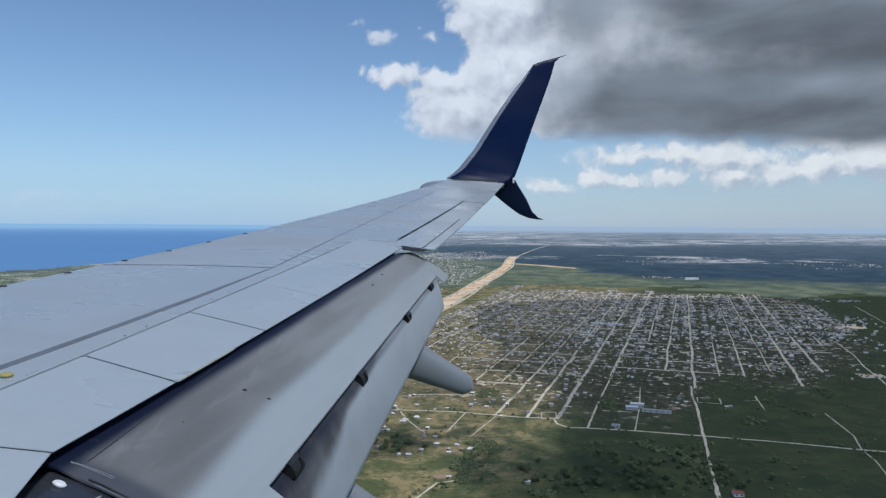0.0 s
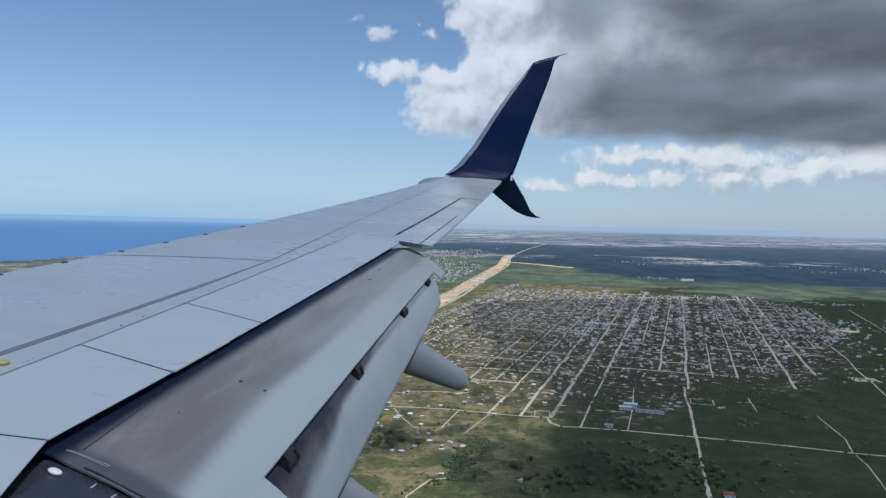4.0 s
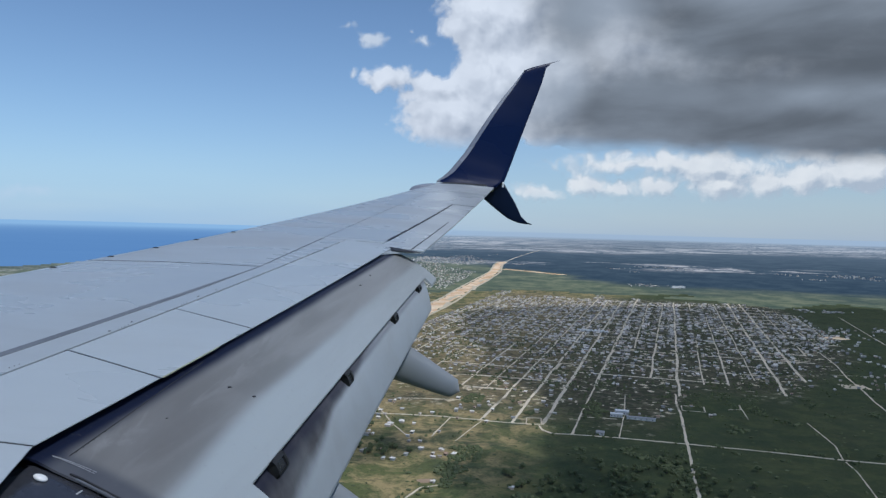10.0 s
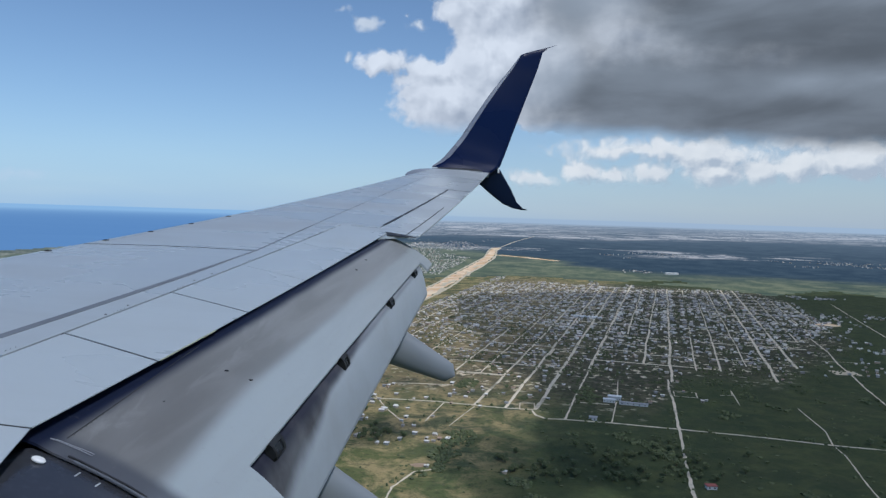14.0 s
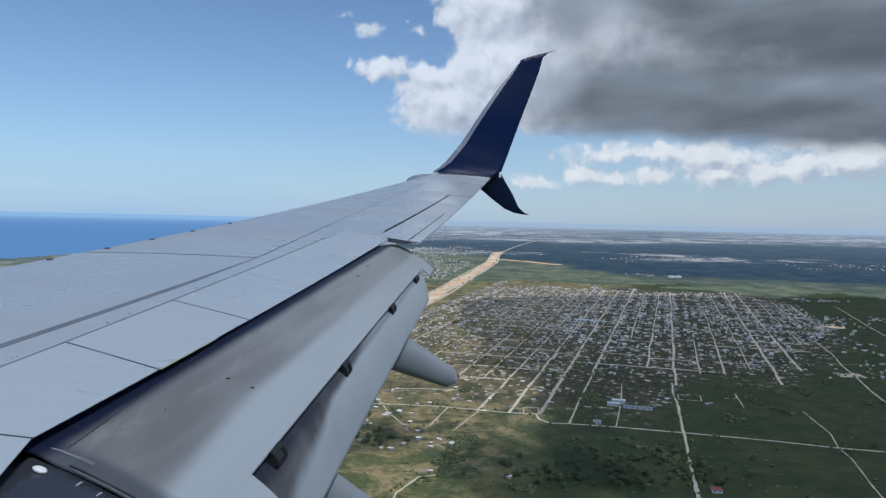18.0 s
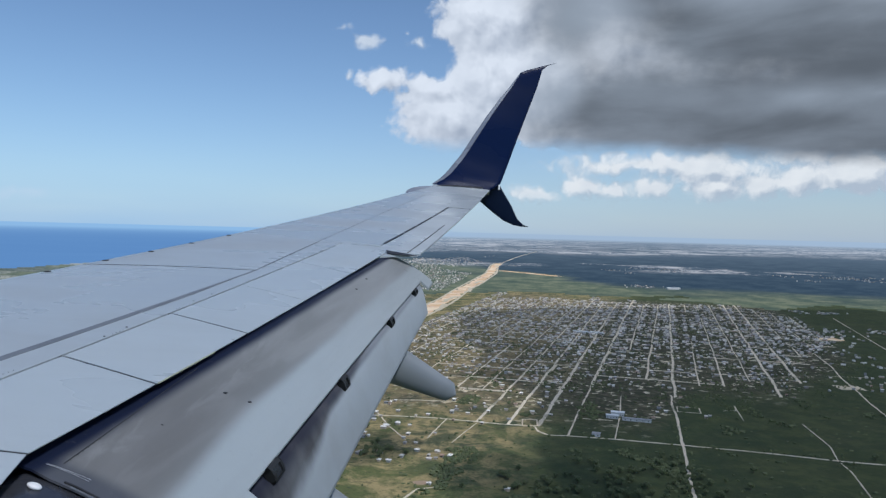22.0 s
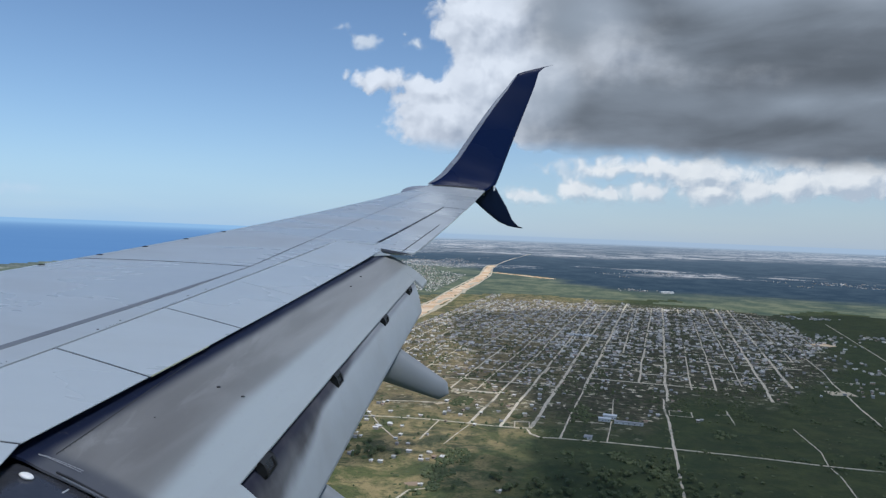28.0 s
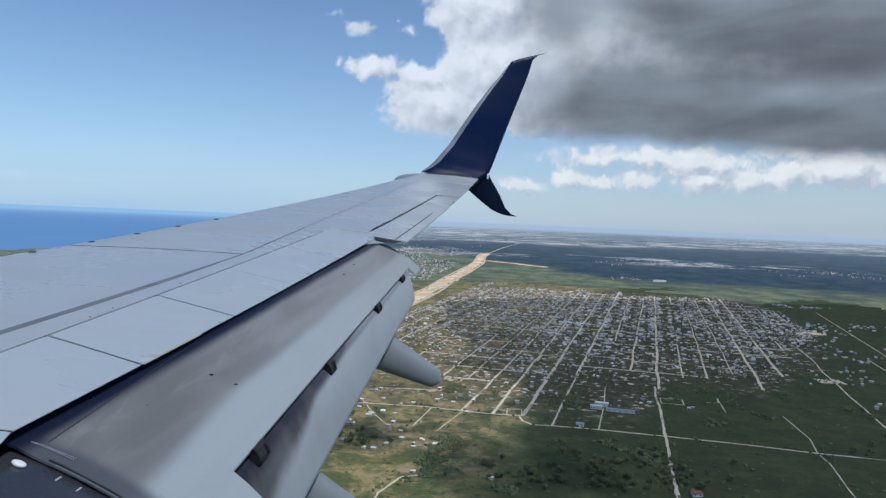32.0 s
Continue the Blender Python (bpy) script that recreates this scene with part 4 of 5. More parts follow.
def strip(name, pts, width, material, label, category="road", lift=0.12, steps=12, ragged=0.0):
    """A road laid as a thin raised bed along plan points."""
    pts = [(x + OFF, y) for x, y in pts]
    rnd = random.Random(len(pts) * 7 + int(abs(pts[0][0])))
    line = []
    for (x0, y0), (x1, y1) in zip(pts[:-1], pts[1:]):
        n = max(1, int(math.hypot(x1 - x0, y1 - y0) / steps))
        line += [(x0 + (x1 - x0) * i / n, y0 + (y1 - y0) * i / n) for i in range(n)]
    line.append(pts[-1])
    verts, faces = [], []
    for i, (x, y) in enumerate(line):
        a, b = line[max(0, i - 1)], line[min(len(line) - 1, i + 1)]
        t = Vector((b[0] - a[0], b[1] - a[1])).normalized()
        w1, w2 = (width / 2 * (1 + rnd.uniform(-ragged, ragged)) for _ in range(2))
        verts += [place(x - t.y * w1, y + t.x * w1, -0.3), place(x - t.y * w1, y + t.x * w1, lift), place(x + t.y * w2, y - t.x * w2, lift), place(x + t.y * w2, y - t.x * w2, -0.3)]
        if i:
            o = 4 * i
            faces += [(o - 4 + j, o - 3 + j, o + 1 + j, o + j) for j in range(3)]
    return tagged(new(name, mesh_of(name, verts, faces, material)), label, category, kind="structure")


# named roads outside the grid
ROADS = [
    ([(-200, 941), (-156, 935), (-99, 923), (-24, 894), (14, 886), (14, 860), (22, 845), (44, 842), (97, 827), (168, 802), (197, 791), (231, 779), (274, 761), (316, 742), (360, 727)], 5.0), ([(360, 727), (500, 670), (720, 570)], 2.2),
    ([(50, 480), (94, 599), (124, 685), (148, 747), (168, 802), (219, 939), (237, 997), (254, 1039), (262, 1058)], 5.6),
    ([(190, 410), (274, 629), (306, 705), (316, 742), (341, 794), (368, 894)], 2.4), ([(527, 1165), (570, 1267), (669, 1494)], 4.5),
    ([(470, 829), (480, 856), (517, 942), (544, 1009), (590, 1111), (622, 1190), (675, 1297), (741, 1460)], 4.2),
    ([(632, 1296), (662, 1291)], 4.0), ([(607, 1214), (676, 1200)], 3.0),
    ([(800, 1312), (739, 1163), (716, 1089)], 4.5), ([(739, 1163), (792, 1141)], 4.0), ([(1224, 2124), (906, 1429), (834, 1282)], 4.5),
    ([(-161, 1023), (-122, 1023), (-75, 1016), (-43, 1005)], 4.0), ([(-55, 1197), (26, 1174), (76, 1148), (118, 1131)], 3.8), ([(-49, 1097), (17, 1077)], 3.8), ([(79, 923), (122, 911)], 3.2),
    ([(-96, 815), (-77, 856), (-55, 900)], 2.0), ([(-122, 834), (-91, 920)], 3.0), ([(-175, 590), (-166, 629), (-144, 668), (-125, 673), (-120, 688)], 3.2), ([(-189, 1006), (-165, 888), (-147, 827)], 2.6),
    ([(240, 987), (268, 977), (257, 948), (229, 958), (240, 987)], 2.8), ([(296, 963), (314, 963), (327, 993), (297, 909)], 2.2), ([(156, 1114), (100, 980), (45, 842)], 4.4), ([(182, 1052), (140, 935), (97, 827)], 2.6),
]
for pts, w in ROADS:
    strip("dirt_road", pts, w * 0.55, DIRT, "pale unpaved dirt road between fields", lift=0.17, steps=6, ragged=0.5)
# streets of the town, 41 m apart: place across at both ends, start and end along
STREETS = [(-153, -150, 1062, 2650), (-113, -100, 1170, 2650), (-75, -58, 1180, 2650), (-31, -18, 1240, 2650), (4, 30, 1130, 2720), (48, 70, 1260, 2720), (92, 118, 1560, 2600), (133, 162, 1660, 2450), (176, 206, 1760, 2400),
           (-197, -186, 1190, 2600), (-237, -233, 1040, 2560), (-277, -277, 1090, 2740), (-319, -326, 826, 2600), (-358, -370, 818, 2600), (-396, -412, 818, 2760), (-435, -455, 1010, 2600), (-475, -500, 1010, 2640), (-516, -544, 1050, 2640),
           (-557, -588, 1120, 2640), (-598, -632, 1150, 2600), (-640, -678, 1200, 2600), (-682, -724, 1300, 2560), (-724, -770, 1400, 2800)]
MAIN = {4: 4.6, 48: 4.4, -277: 5.2, -153: 4.4, -197: 3.6, -319: 4.8, -358: 3.8, -396: 3.6}
rng0 = random.Random(2)


def across(street, p):
    """Place across the grid of a street at the distance p along it."""
    return street[0] + (street[1] - street[0]) * (p - 1200) / 1400


for st in STREETS:
    a, b = st[2:]
    cuts = [a, b] if st[0] in MAIN else sorted([a, b, rng0.uniform(a + 150, b - 150), rng0.uniform(a + 150, b - 150), rng0.uniform(a + 150, b - 150)])
    for c0, c1 in zip(cuts[:-1], cuts[1:]):
        if st[0] in MAIN or rng0.random() < 0.78:
            n = max(2, int((c1 - c0) / 70))
            bends = [grid_point(across(st, c0 + (c1 - c0) * i / n) + rng0.uniform(-1.6, 1.6), c0 + (c1 - c0) * i / n) for i in range(n + 1)]
            strip("street", bends, MAIN.get(st[0]) or rng0.uniform(2.2, 3.4), DIRT, "pale dirt street between rows of small houses", "street", ragged=0.3)
# cross streets every 93 m
CROSSINGS = [(1005, -465, -395), (1096, -482, -318), (1190, -560, -365), (1190, -325, -76), (1283, -560, -360), (1300, -320, -196), (1280, -196, -110), (1290, -84, 8), (1376, -600, -400), (1376, -280, -190), (1376, -54, 12)]
for k in range(13):
    q = -700 + rng0.uniform(0, 80)
    while q < 150:
        run = rng0.choice((82, 123, 164, 246))
        if rng0.random() < 0.8:
            CROSSINGS.append((1470 + 93 * k, q, min(q + run, 100 if k < 3 else 200)))
        q += run + rng0.choice((0, 41, 41))
for p, a, b in CROSSINGS:
    if b - a > 20:
        strip("cross_street", [grid_point(a, p), grid_point((a + b) / 2, p + 1), grid_point(b, p + 2)], 5.2 if p < 1450 else 7.0, DIRT, "pale dirt cross street of the town", "street", lift=0.22, ragged=0.3)
for pts, w in (([(-1, 886), (6, 916), (24, 914), (18, 885), (-1, 886)], 1.6), ([grid_point(-354, 1196), grid_point(-354, 1262), grid_point(-322, 1262)], 2.6)):
    strip("yard_wall", pts, w, SAND, "pale boundary of an open yard", "wall", lift=0.8, steps=5, ragged=0.1)
strip("sand_lot", [(888, 1668), (940, 1676)], 46, ORANGE, "bare orange earth lot among houses", "field", 0.15, 8, 0.4)
strip("sand_lot", [(-146, 683), (-132, 688)], 9, CLAYEARTH, "bare pinkish earth beside a farmhouse", "field", 0.15, 5, 0.5)
strip("sand_lot", [(565, 1122), (605, 1114)], 38, SAND, "bare tan sand lot beside a field road", "field", 0.15, 8, 0.25)
# the great orange earthwork, its branch, and the red track that leads on from it
AXIS = [(-250, 1480), (-120, 1850), (0, 2260), (68, 2540), (180, 2970), (305, 3440), (498, 4230), (680, 5150), (790, 5620)]
strip("earthwork", AXIS, 52, ORANGE, "wide graded strip of bare orange earth", "earthwork", 0.5, 24, 0.32)
for side in (-1, 1):
    strip("haul_track", [(x + side * (31 + 7 * math.sin(i * 2.1 + 2 * side)), y - side * 8) for i, (x, y) in enumerate(AXIS)], 9, SAND, "pale haul track along the orange earthwork", "track", 0.9, 30, 0.4)
for i, (x, y) in enumerate(AXIS[1:-1]):
    strip("spoil_bank", [(x + 18 * math.sin(i * 2.7), y - 90), (x + 14 * math.sin(i * 2.7) + 22, y + 10), (x + 10 + 40, y + 120)], 14, SAND, "pale scraped bank of sandy spoil", "earthwork", 1.6, 25, 0.5)
strip("earthwork_branch", [(614, 4559), (731, 4345), (863, 4050)], 60, ORANGE, "graded branch strip of orange earth", "earthwork", 0.5, 60, 0.3)
strip("far_road", [(790, 5620), (850, 5781), (1250, 7215), (2005, 9664)], 11, DIRT, "pale road beyond the earthwork", lift=0.5, steps=120)
strip("red_track", [(-250, 1480), (-270, 1400), (-305, 1334), (-394, 1072), (-440, 850), (-512, 615), (-560, 430)], 9, REDDIRT, "winding red earth track", "track", ragged=0.2)


# ---- houses ----
def house_mesh(w, l, h, kind, o=(0, 0, 0), turn=0.0):
    """Vertices and faces of the walls and of the roof of one small house."""
    e = 0.5
    wv = [(-w / 2, -l / 2, -0.3), (w / 2, -l / 2, -0.3), (w / 2, l / 2, -0.3), (-w / 2, l / 2, -0.3)]
    walls = wv + [(x, y, h) for x, y, _ in wv]
    wf = [(0, 1, 5, 4), (1, 2, 6, 5), (2, 3, 7, 6), (3, 0, 4, 7)]
    a, b = w / 2 + e, l / 2 + e
    if kind == 0:      # flat concrete slab with a raised rim
        roof = [(-a, -b, h), (a, -b, h), (a, b, h), (-a, b, h), (-a, -b, h + 0.5), (a, -b, h + 0.5), (a, b, h + 0.5), (-a, b, h + 0.5),
                (-a + .3, -b + .3, h + 0.25), (a - .3, -b + .3, h + 0.25), (a - .3, b - .3, h + 0.25), (-a + .3, b - .3, h + 0.25)]
        rf = [(3, 2, 1, 0), (0, 1, 5, 4), (1, 2, 6, 5), (2, 3, 7, 6), (3, 0, 4, 7), (4, 5, 9, 8), (5, 6, 10, 9), (6, 7, 11, 10), (7, 4, 8, 11), (8, 9, 10, 11)]
    else:              # gabled sheet-metal roof
        g = h + 0.22 * w
        roof = [(-a, -b, h - 0.1), (a, -b, h - 0.1), (a, b, h - 0.1), (-a, b, h - 0.1), (0, -b, g), (0, b, g)]
        rf = [(0, 4, 5, 3), (1, 2, 5, 4), (0, 1, 4), (2, 3, 5), (3, 2, 1, 0)]
    c, s = math.cos(turn), math.sin(turn)
    mv = lambda vs: [(o[0] + x * c - y * s, o[1] + x * s + y * c, o[2] + z) for x, y, z in vs]
    return mv(walls), wf, mv(roof), rf


def house_model(w, l, h, kind, label):
    wv, wf, rv, rf = house_mesh(w, l, h, kind)
    hs = thing("house", label, "house", group="small houses of the town")
    part("house_body", mesh_of("house_body", wv, wf, WALLS), hs)
    part("roof", mesh_of("roof", rv, rf, ROOFS), hs)
    part("door", box_mesh("door", -0.5, 0.5, -l / 2 - 0.06, -l / 2 + 0.05, 0, 2.0, BARK), hs)
    for x in (-w * 0.3, w * 0.3):
        part("window", box_mesh("window", x - 0.55, x + 0.55, -l / 2 - 0.05, -l / 2 + 0.05, 1.0, 2.0, DARKGLASS), hs)
    return hs


MODELS = [house_model(3.2, 4.6, 2.3, 0, "small flat-roofed concrete house beside a dirt street"), house_model(3.0, 4.6, 2.1, 1, "small house with a gabled sheet-metal roof"),
          house_model(3.8, 6.2, 2.5, 0, "larger flat-roofed concrete house on a street corner"), house_model(2.6, 3.6, 2.1, 1, "tiny tin-roofed house on a scrubby lot"),
          house_model(3.8, 5.0, 4.0, 0, "two-storey flat-roofed concrete house")]
TURN = math.atan2(STREET.y, STREET.x) - math.pi / 2
rng = random.Random(11)
lots = []
for st in STREETS:
    a, b = st[2:]
    for k in range(int((b - a) / 4.6)):
        p = rng.uniform(a, b)
        q = across(st, p)
        side = rng.choice((-1, 1))
        keep = 0.13 if p < 1090 else 0.20 if p < 1230 else 0.34 if p < 1450 else 0.48 if p < 1700 else 0.68
        keep *= 0.6 if q > -60 and p < 1500 else 0.75 if q > -60 else 1.0
        keep *= min(1.0, max(0.08, 0.75 + 1.6 * noise.noise((q / 60, p / 90, 5))))
        keep *= min(1.0, max(0.2, (2350 + 200 * noise.noise((q / 70, 3.0, 1.0)) - p) / 150)) if q > 60 else 1.0
        if rng.random() < keep:
            x, y = grid_point(q + side * (rng.uniform(6, 9) if rng.random() < 0.6 else rng.uniform(9, 18)), p)
            x += OFF
            lots.append((math.hypot(x, y), x, y, TURN + rng.choice((1, 1, 1, 0)) * math.pi / 2 + rng.uniform(-0.06, 0.06)))
# scattered houses along the field roads
for x0, y0, n, sx, sy in ((690, 1105, 26, 45, 20), (790, 1330, 22, 60, 40), (660, 1180, 10, 40, 25), (200, 930, 8, 60, 25), (620, 1110, 6, 40, 20), (560, 960, 3, 20, 10), (930, 1750, 45, 70, 70), (760, 1500, 30, 60, 60), (-150, 850, 16, 35, 40), (-120, 760, 7, 40, 30), (-180, 940, 14, 30, 40), (-60, 960, 12, 40, 25), (-120, 785, 6, 10, 14), (-130, 676, 2, 4, 3), (-61, 663, 1, 1, 1), (1224, 2300, 14, 25, 15), (1270, 2250, 30, 35, 10), (915, 1690, 12, 25, 12), (1150, 1800, 40, 90, 25)):
    for i in range(n):
        x, y = x0 + OFF + rng.gauss(0, sx), y0 + rng.gauss(0, sy)
        lots.append((math.hypot(x, y), x, y, TURN + rng.choice((0, 1, 2, 3)) * math.pi / 2 + rng.uniform(-0.1, 0.1)))


def in_wedge(x, y):
    return -24 < math.degrees(math.atan2(x, y)) < 40


lots.sort()
near = [l for l in lots if in_wedge(l[1], l[2]) and l[1] > -0.06 * l[2]][:295]
near_set = set(near)
used = set()
for d, x, y, a in near:
    m = rng.choices((0, 1, 2, 3, 4), (5, 4, 2, 3, 1))[0]
    at = Matrix.Translation((x, y, 0)) @ Matrix.Rotation(a, 4, "Z")
    if m in used:
        copy_thing(MODELS[m], at)
    else:
        MODELS[m].matrix_world = at
        used.add(m)


def joined_houses(name, places, label, seed, scale=1.0):
    r = random.Random(seed)
    V, F = [], []
    for d, x, y, a in places:
        w, l, h = r.uniform(2.6, 4.8) * scale, r.uniform(4.5, 9.5) * scale, r.choice((1.9, 2.1, 2.2, 2.3, 2.4, 2.6, 3.8)) * scale
        px, py, pz = place(x, y)
        k = math.hypot(px, py) / max(1, math.hypot(x, y))
        wv, wf, rv, rf = house_mesh(w * k, l * k, h * k, r.choice((0, 0, 1)), (px, py, pz), a)
        for vs, fs in ((wv, wf), (rv, rf)):
            o = len(V)
            V += vs
            F += [tuple(o + i for i in f) for f in fs]
    return tagged(new(name, mesh_of(name, V, F, HOUSES)), label, "houses", kind="stuff")


joined_houses("town_houses", [l for l in lots if l not in near_set], "hundreds of small grey and white houses in a street grid", 3)
huts = []
for k in range(2600):
    st = rng.choice(STREETS)
    p = rng.uniform(max(1080, st[2]), st[3])
    x, y = grid_point(across(st, p) + rng.choice((-1, 1)) * rng.uniform(6, 20), p)
    if noise.noise((x / 60, y / 60, 8)) > -0.15:
        huts.append((math.hypot(x, y), x + OFF, y, TURN + rng.choice((0, 1)) * math.pi / 2 + rng.uniform(-0.3, 0.3)))
joined_houses("yard_sheds", huts, "small sheds and huts in the yards of the town", 12, 0.55)
far_lots = []
while len(far_lots) < 3200:
    a, d = radians(rng.uniform(-14, 42)), 1000 * math.exp(rng.uniform(math.log(2.3), math.log(7.5)))
    x, y = d * math.sin(a), d * math.cos(a)
    fold = noise.noise((x / 600, y / 1300, 9)) + 0.6 * noise.noise((x / 170, y / 300, 4))
    west = x < 150 + 0.215 * (y - 2200)
    if abs(x - OFF - float(np.interp(y, [q[1] for q in AXIS], [q[0] for q in AXIS]))) < 90 or (math.degrees(a) < -2 and d > 4200):
        continue
    if (west and fold > 0.02) or (not west and 4700 < d < 5700 and fold > 0.30):
        far_lots.append((d, x, y, TURN + rng.uniform(-0.2, 0.2)))
for k in range(26):
    x, y = 1270 + rng.gauss(0, 38), 3340 + rng.gauss(0, 40)
    far_lots.append((math.hypot(x, y), x, y, TURN + rng.uniform(-0.2, 0.2)))
joined_houses("distant_houses", far_lots, "far scattered white and grey houses", 4, 1.2)


# ---- school compound and a large white shed ----
def simple_building(name, x, y, w, l, h, turn, wall, roof, label, windows=4, category="building"):
    b = thing(name, label, category, Matrix.Translation((x + OFF, y, 0)) @ Matrix.Rotation(turn, 4, "Z"))
    wv, wf, rv, rf = house_mesh(w, l, h, 0)
    part("house_body", mesh_of("house_body", wv, wf, wall), b)
    part("roof", mesh_of("roof", rv, rf, roof), b)
    for i in range(windows):
        x = -w / 2 + w * (i + 0.5) / windows
        part("window", box_mesh("window", x - 0.7, x + 0.7, -l / 2 - 0.06, -l / 2 + 0.06, 1.1, 2.2, DARKGLASS), b)
    return b


WHITEWALL = plain("white_wall", (0.62, 0.62, 0.60), 0.8, 0, 0.3, 0.3)
WHITEROOF = plain("white_roof", (0.72, 0.73, 0.72), 0.6, 0, 0.25, 0.15)
REDROOF = plain("red_roof", (0.36, 0.10, 0.08), 0.7, 0, 0.3, 0.2)
GREYROOF = plain("grey_roof", (0.34, 0.34, 0.34), 0.7, 0, 0.3, 0.15)
simple_building("school_building", 138, 938, 17, 8, 4.5, TURN, WHITEWALL, WHITEROOF, "white flat-roofed school block", 5)
simple_building("school_building", 126, 924, 15, 6, 4, TURN, WHITEWALL, WHITEROOF, "low white school wing", 4)
simple_building("school_hall", 153, 908, 36, 5, 3, TURN, WHITEWALL, GREYROOF, "long grey-roofed classroom hall", 5)
simple_building("roadside_shop", 79, 842, 9, 8, 3, TURN, WHITEWALL, GREYROOF, "small roadside building at the field road", 2)
for i in range(5):
    for k in range(2):
        simple_building("long_shed", 312 + 13 * i - 4 * k, 1733 - 5 * i + 17 * k, 8, 11, 3, TURN, WHITEWALL, WHITEROOF, "long white-roofed shed in a row of sheds", 3)
simple_building("farm_shed", 119, 620, 9, 6, 3, TURN + 0.3, WHITEWALL, REDROOF, "small red-roofed shed beside the dirt road", 2)
bx, by, bz = place(1368, 3220)
shed = simple_building("warehouse", 0, 0, 58, 15, 7, TURN + 0.5, WHITEWALL, WHITEROOF, "long white warehouse at the edge of the woods", 6)
shed.matrix_world = Matrix.Translation((bx, by, bz)) @ Matrix.Rotation(TURN + 0.45, 4, "Z")


# ---- woods ----
ICO = None


def ico():
    global ICO
    if ICO is None:
        bm = bmesh.new()
        bmesh.ops.create_icosphere(bm, subdivisions=1, radius=1)
        ICO = (np.array([v.co[:] for v in bm.verts]), [tuple(v.index for v in f.verts) for f in bm.faces])
        bm.free()
    return ICO


def clumps(name, spots, label, seed, category="trees"):
    """Many uneven leaf clumps joined: each spot is x, y, radius, height."""
    r = np.random.RandomState(seed)
    iv, jf = ico()
    V, F = [], []
    for k, (x, y, rad, h) in enumerate(spots):
        px, py, pz = place(x, y)
        q = math.hypot(px, py) / max(1.0, math.hypot(x, y))
        v = iv * (1 + r.uniform(-0.35, 0.35, (len(iv), 1))) * np.array([rad, rad * r.uniform(0.8, 1.3), h]) * q
        a = r.uniform(0, 6.28)
        c, s = math.cos(a), math.sin(a)
        v = np.stack([v[:, 0] * c - v[:, 1] * s, v[:, 0] * s + v[:, 1] * c, v[:, 2]], 1) + np.array([px, py, pz + h * 0.35 * q])
        V.append(v)
        o = k * len(iv)
        F += [tuple(o + i for i in f) for f in jf]
    return tagged(new(name, mesh_of(name, np.vstack(V), F, LEAVES)), label, category, kind="stuff")


def on_grid(x, y):
    x -= OFF
    q, p = CROSS.x * x + CROSS.y * y, STREET.x * x + STREET.y * y
    return -720 < q < 240 and p > 1000 + max(0, q) * 2.2


spots = []
while len(spots) < 12000:
    a, d = radians(rng.uniform(-30, 42)), 540 * math.exp(rng.uniform(0, math.log(FLAT / 540)))
    x, y = d * math.sin(a), d * math.cos(a)
    f = noise.noise((x / 55, y / 90, 2)) + 0.5 * noise.noise((x / 20, y / 25, 7))
    if on_grid(x, y):
        q = (CROSS.x * (x - OFF) + CROSS.y * y + 283) % 41.8
        if min(q, 41.8 - q) > 6 and f > 0.05 and rng.random() < 0.5:
            spots.append((x, y, rng.uniform(0.7, 1.9), rng.uniform(0.8, 2.2)))
    elif f > 0.46 or rng.random() < 0.012:
        spots.append((x, y, rng.uniform(0.7, 2.6) ** 1.1, rng.uniform(0.9, 2.4) if f > 0.36 else rng.uniform(0.4, 1.3)))
clumps("scrub", spots, "dark green bushes and low trees over the fields", 5)
# hedgerow of trees along the field roads
line = []
for pts, w in ROADS:
    for (x0, y0), (x1, y1) in zip(pts[:-1], pts[1:]):
        n = int(math.hypot(x1 - x0, y1 - y0) / 6)
        for i in range(n):
            if noise.noise((x0 + i * 0.4, y0, 1.5)) > 0.12:
                t = i / max(1, n)
                s = rng.choice((-1, 1)) * rng.uniform(5, 8)
                u = Vector((y1 - y0, x0 - x1)).normalized() * s
                line.append((OFF + x0 + (x1 - x0) * t + u.x, y0 + (y1 - y0) * t + u.y, rng.uniform(1.0, 2.4), rng.uniform(1.0, 2.6)))
clumps("hedgerow", line, "ragged bushes along the dirt roads", 6)


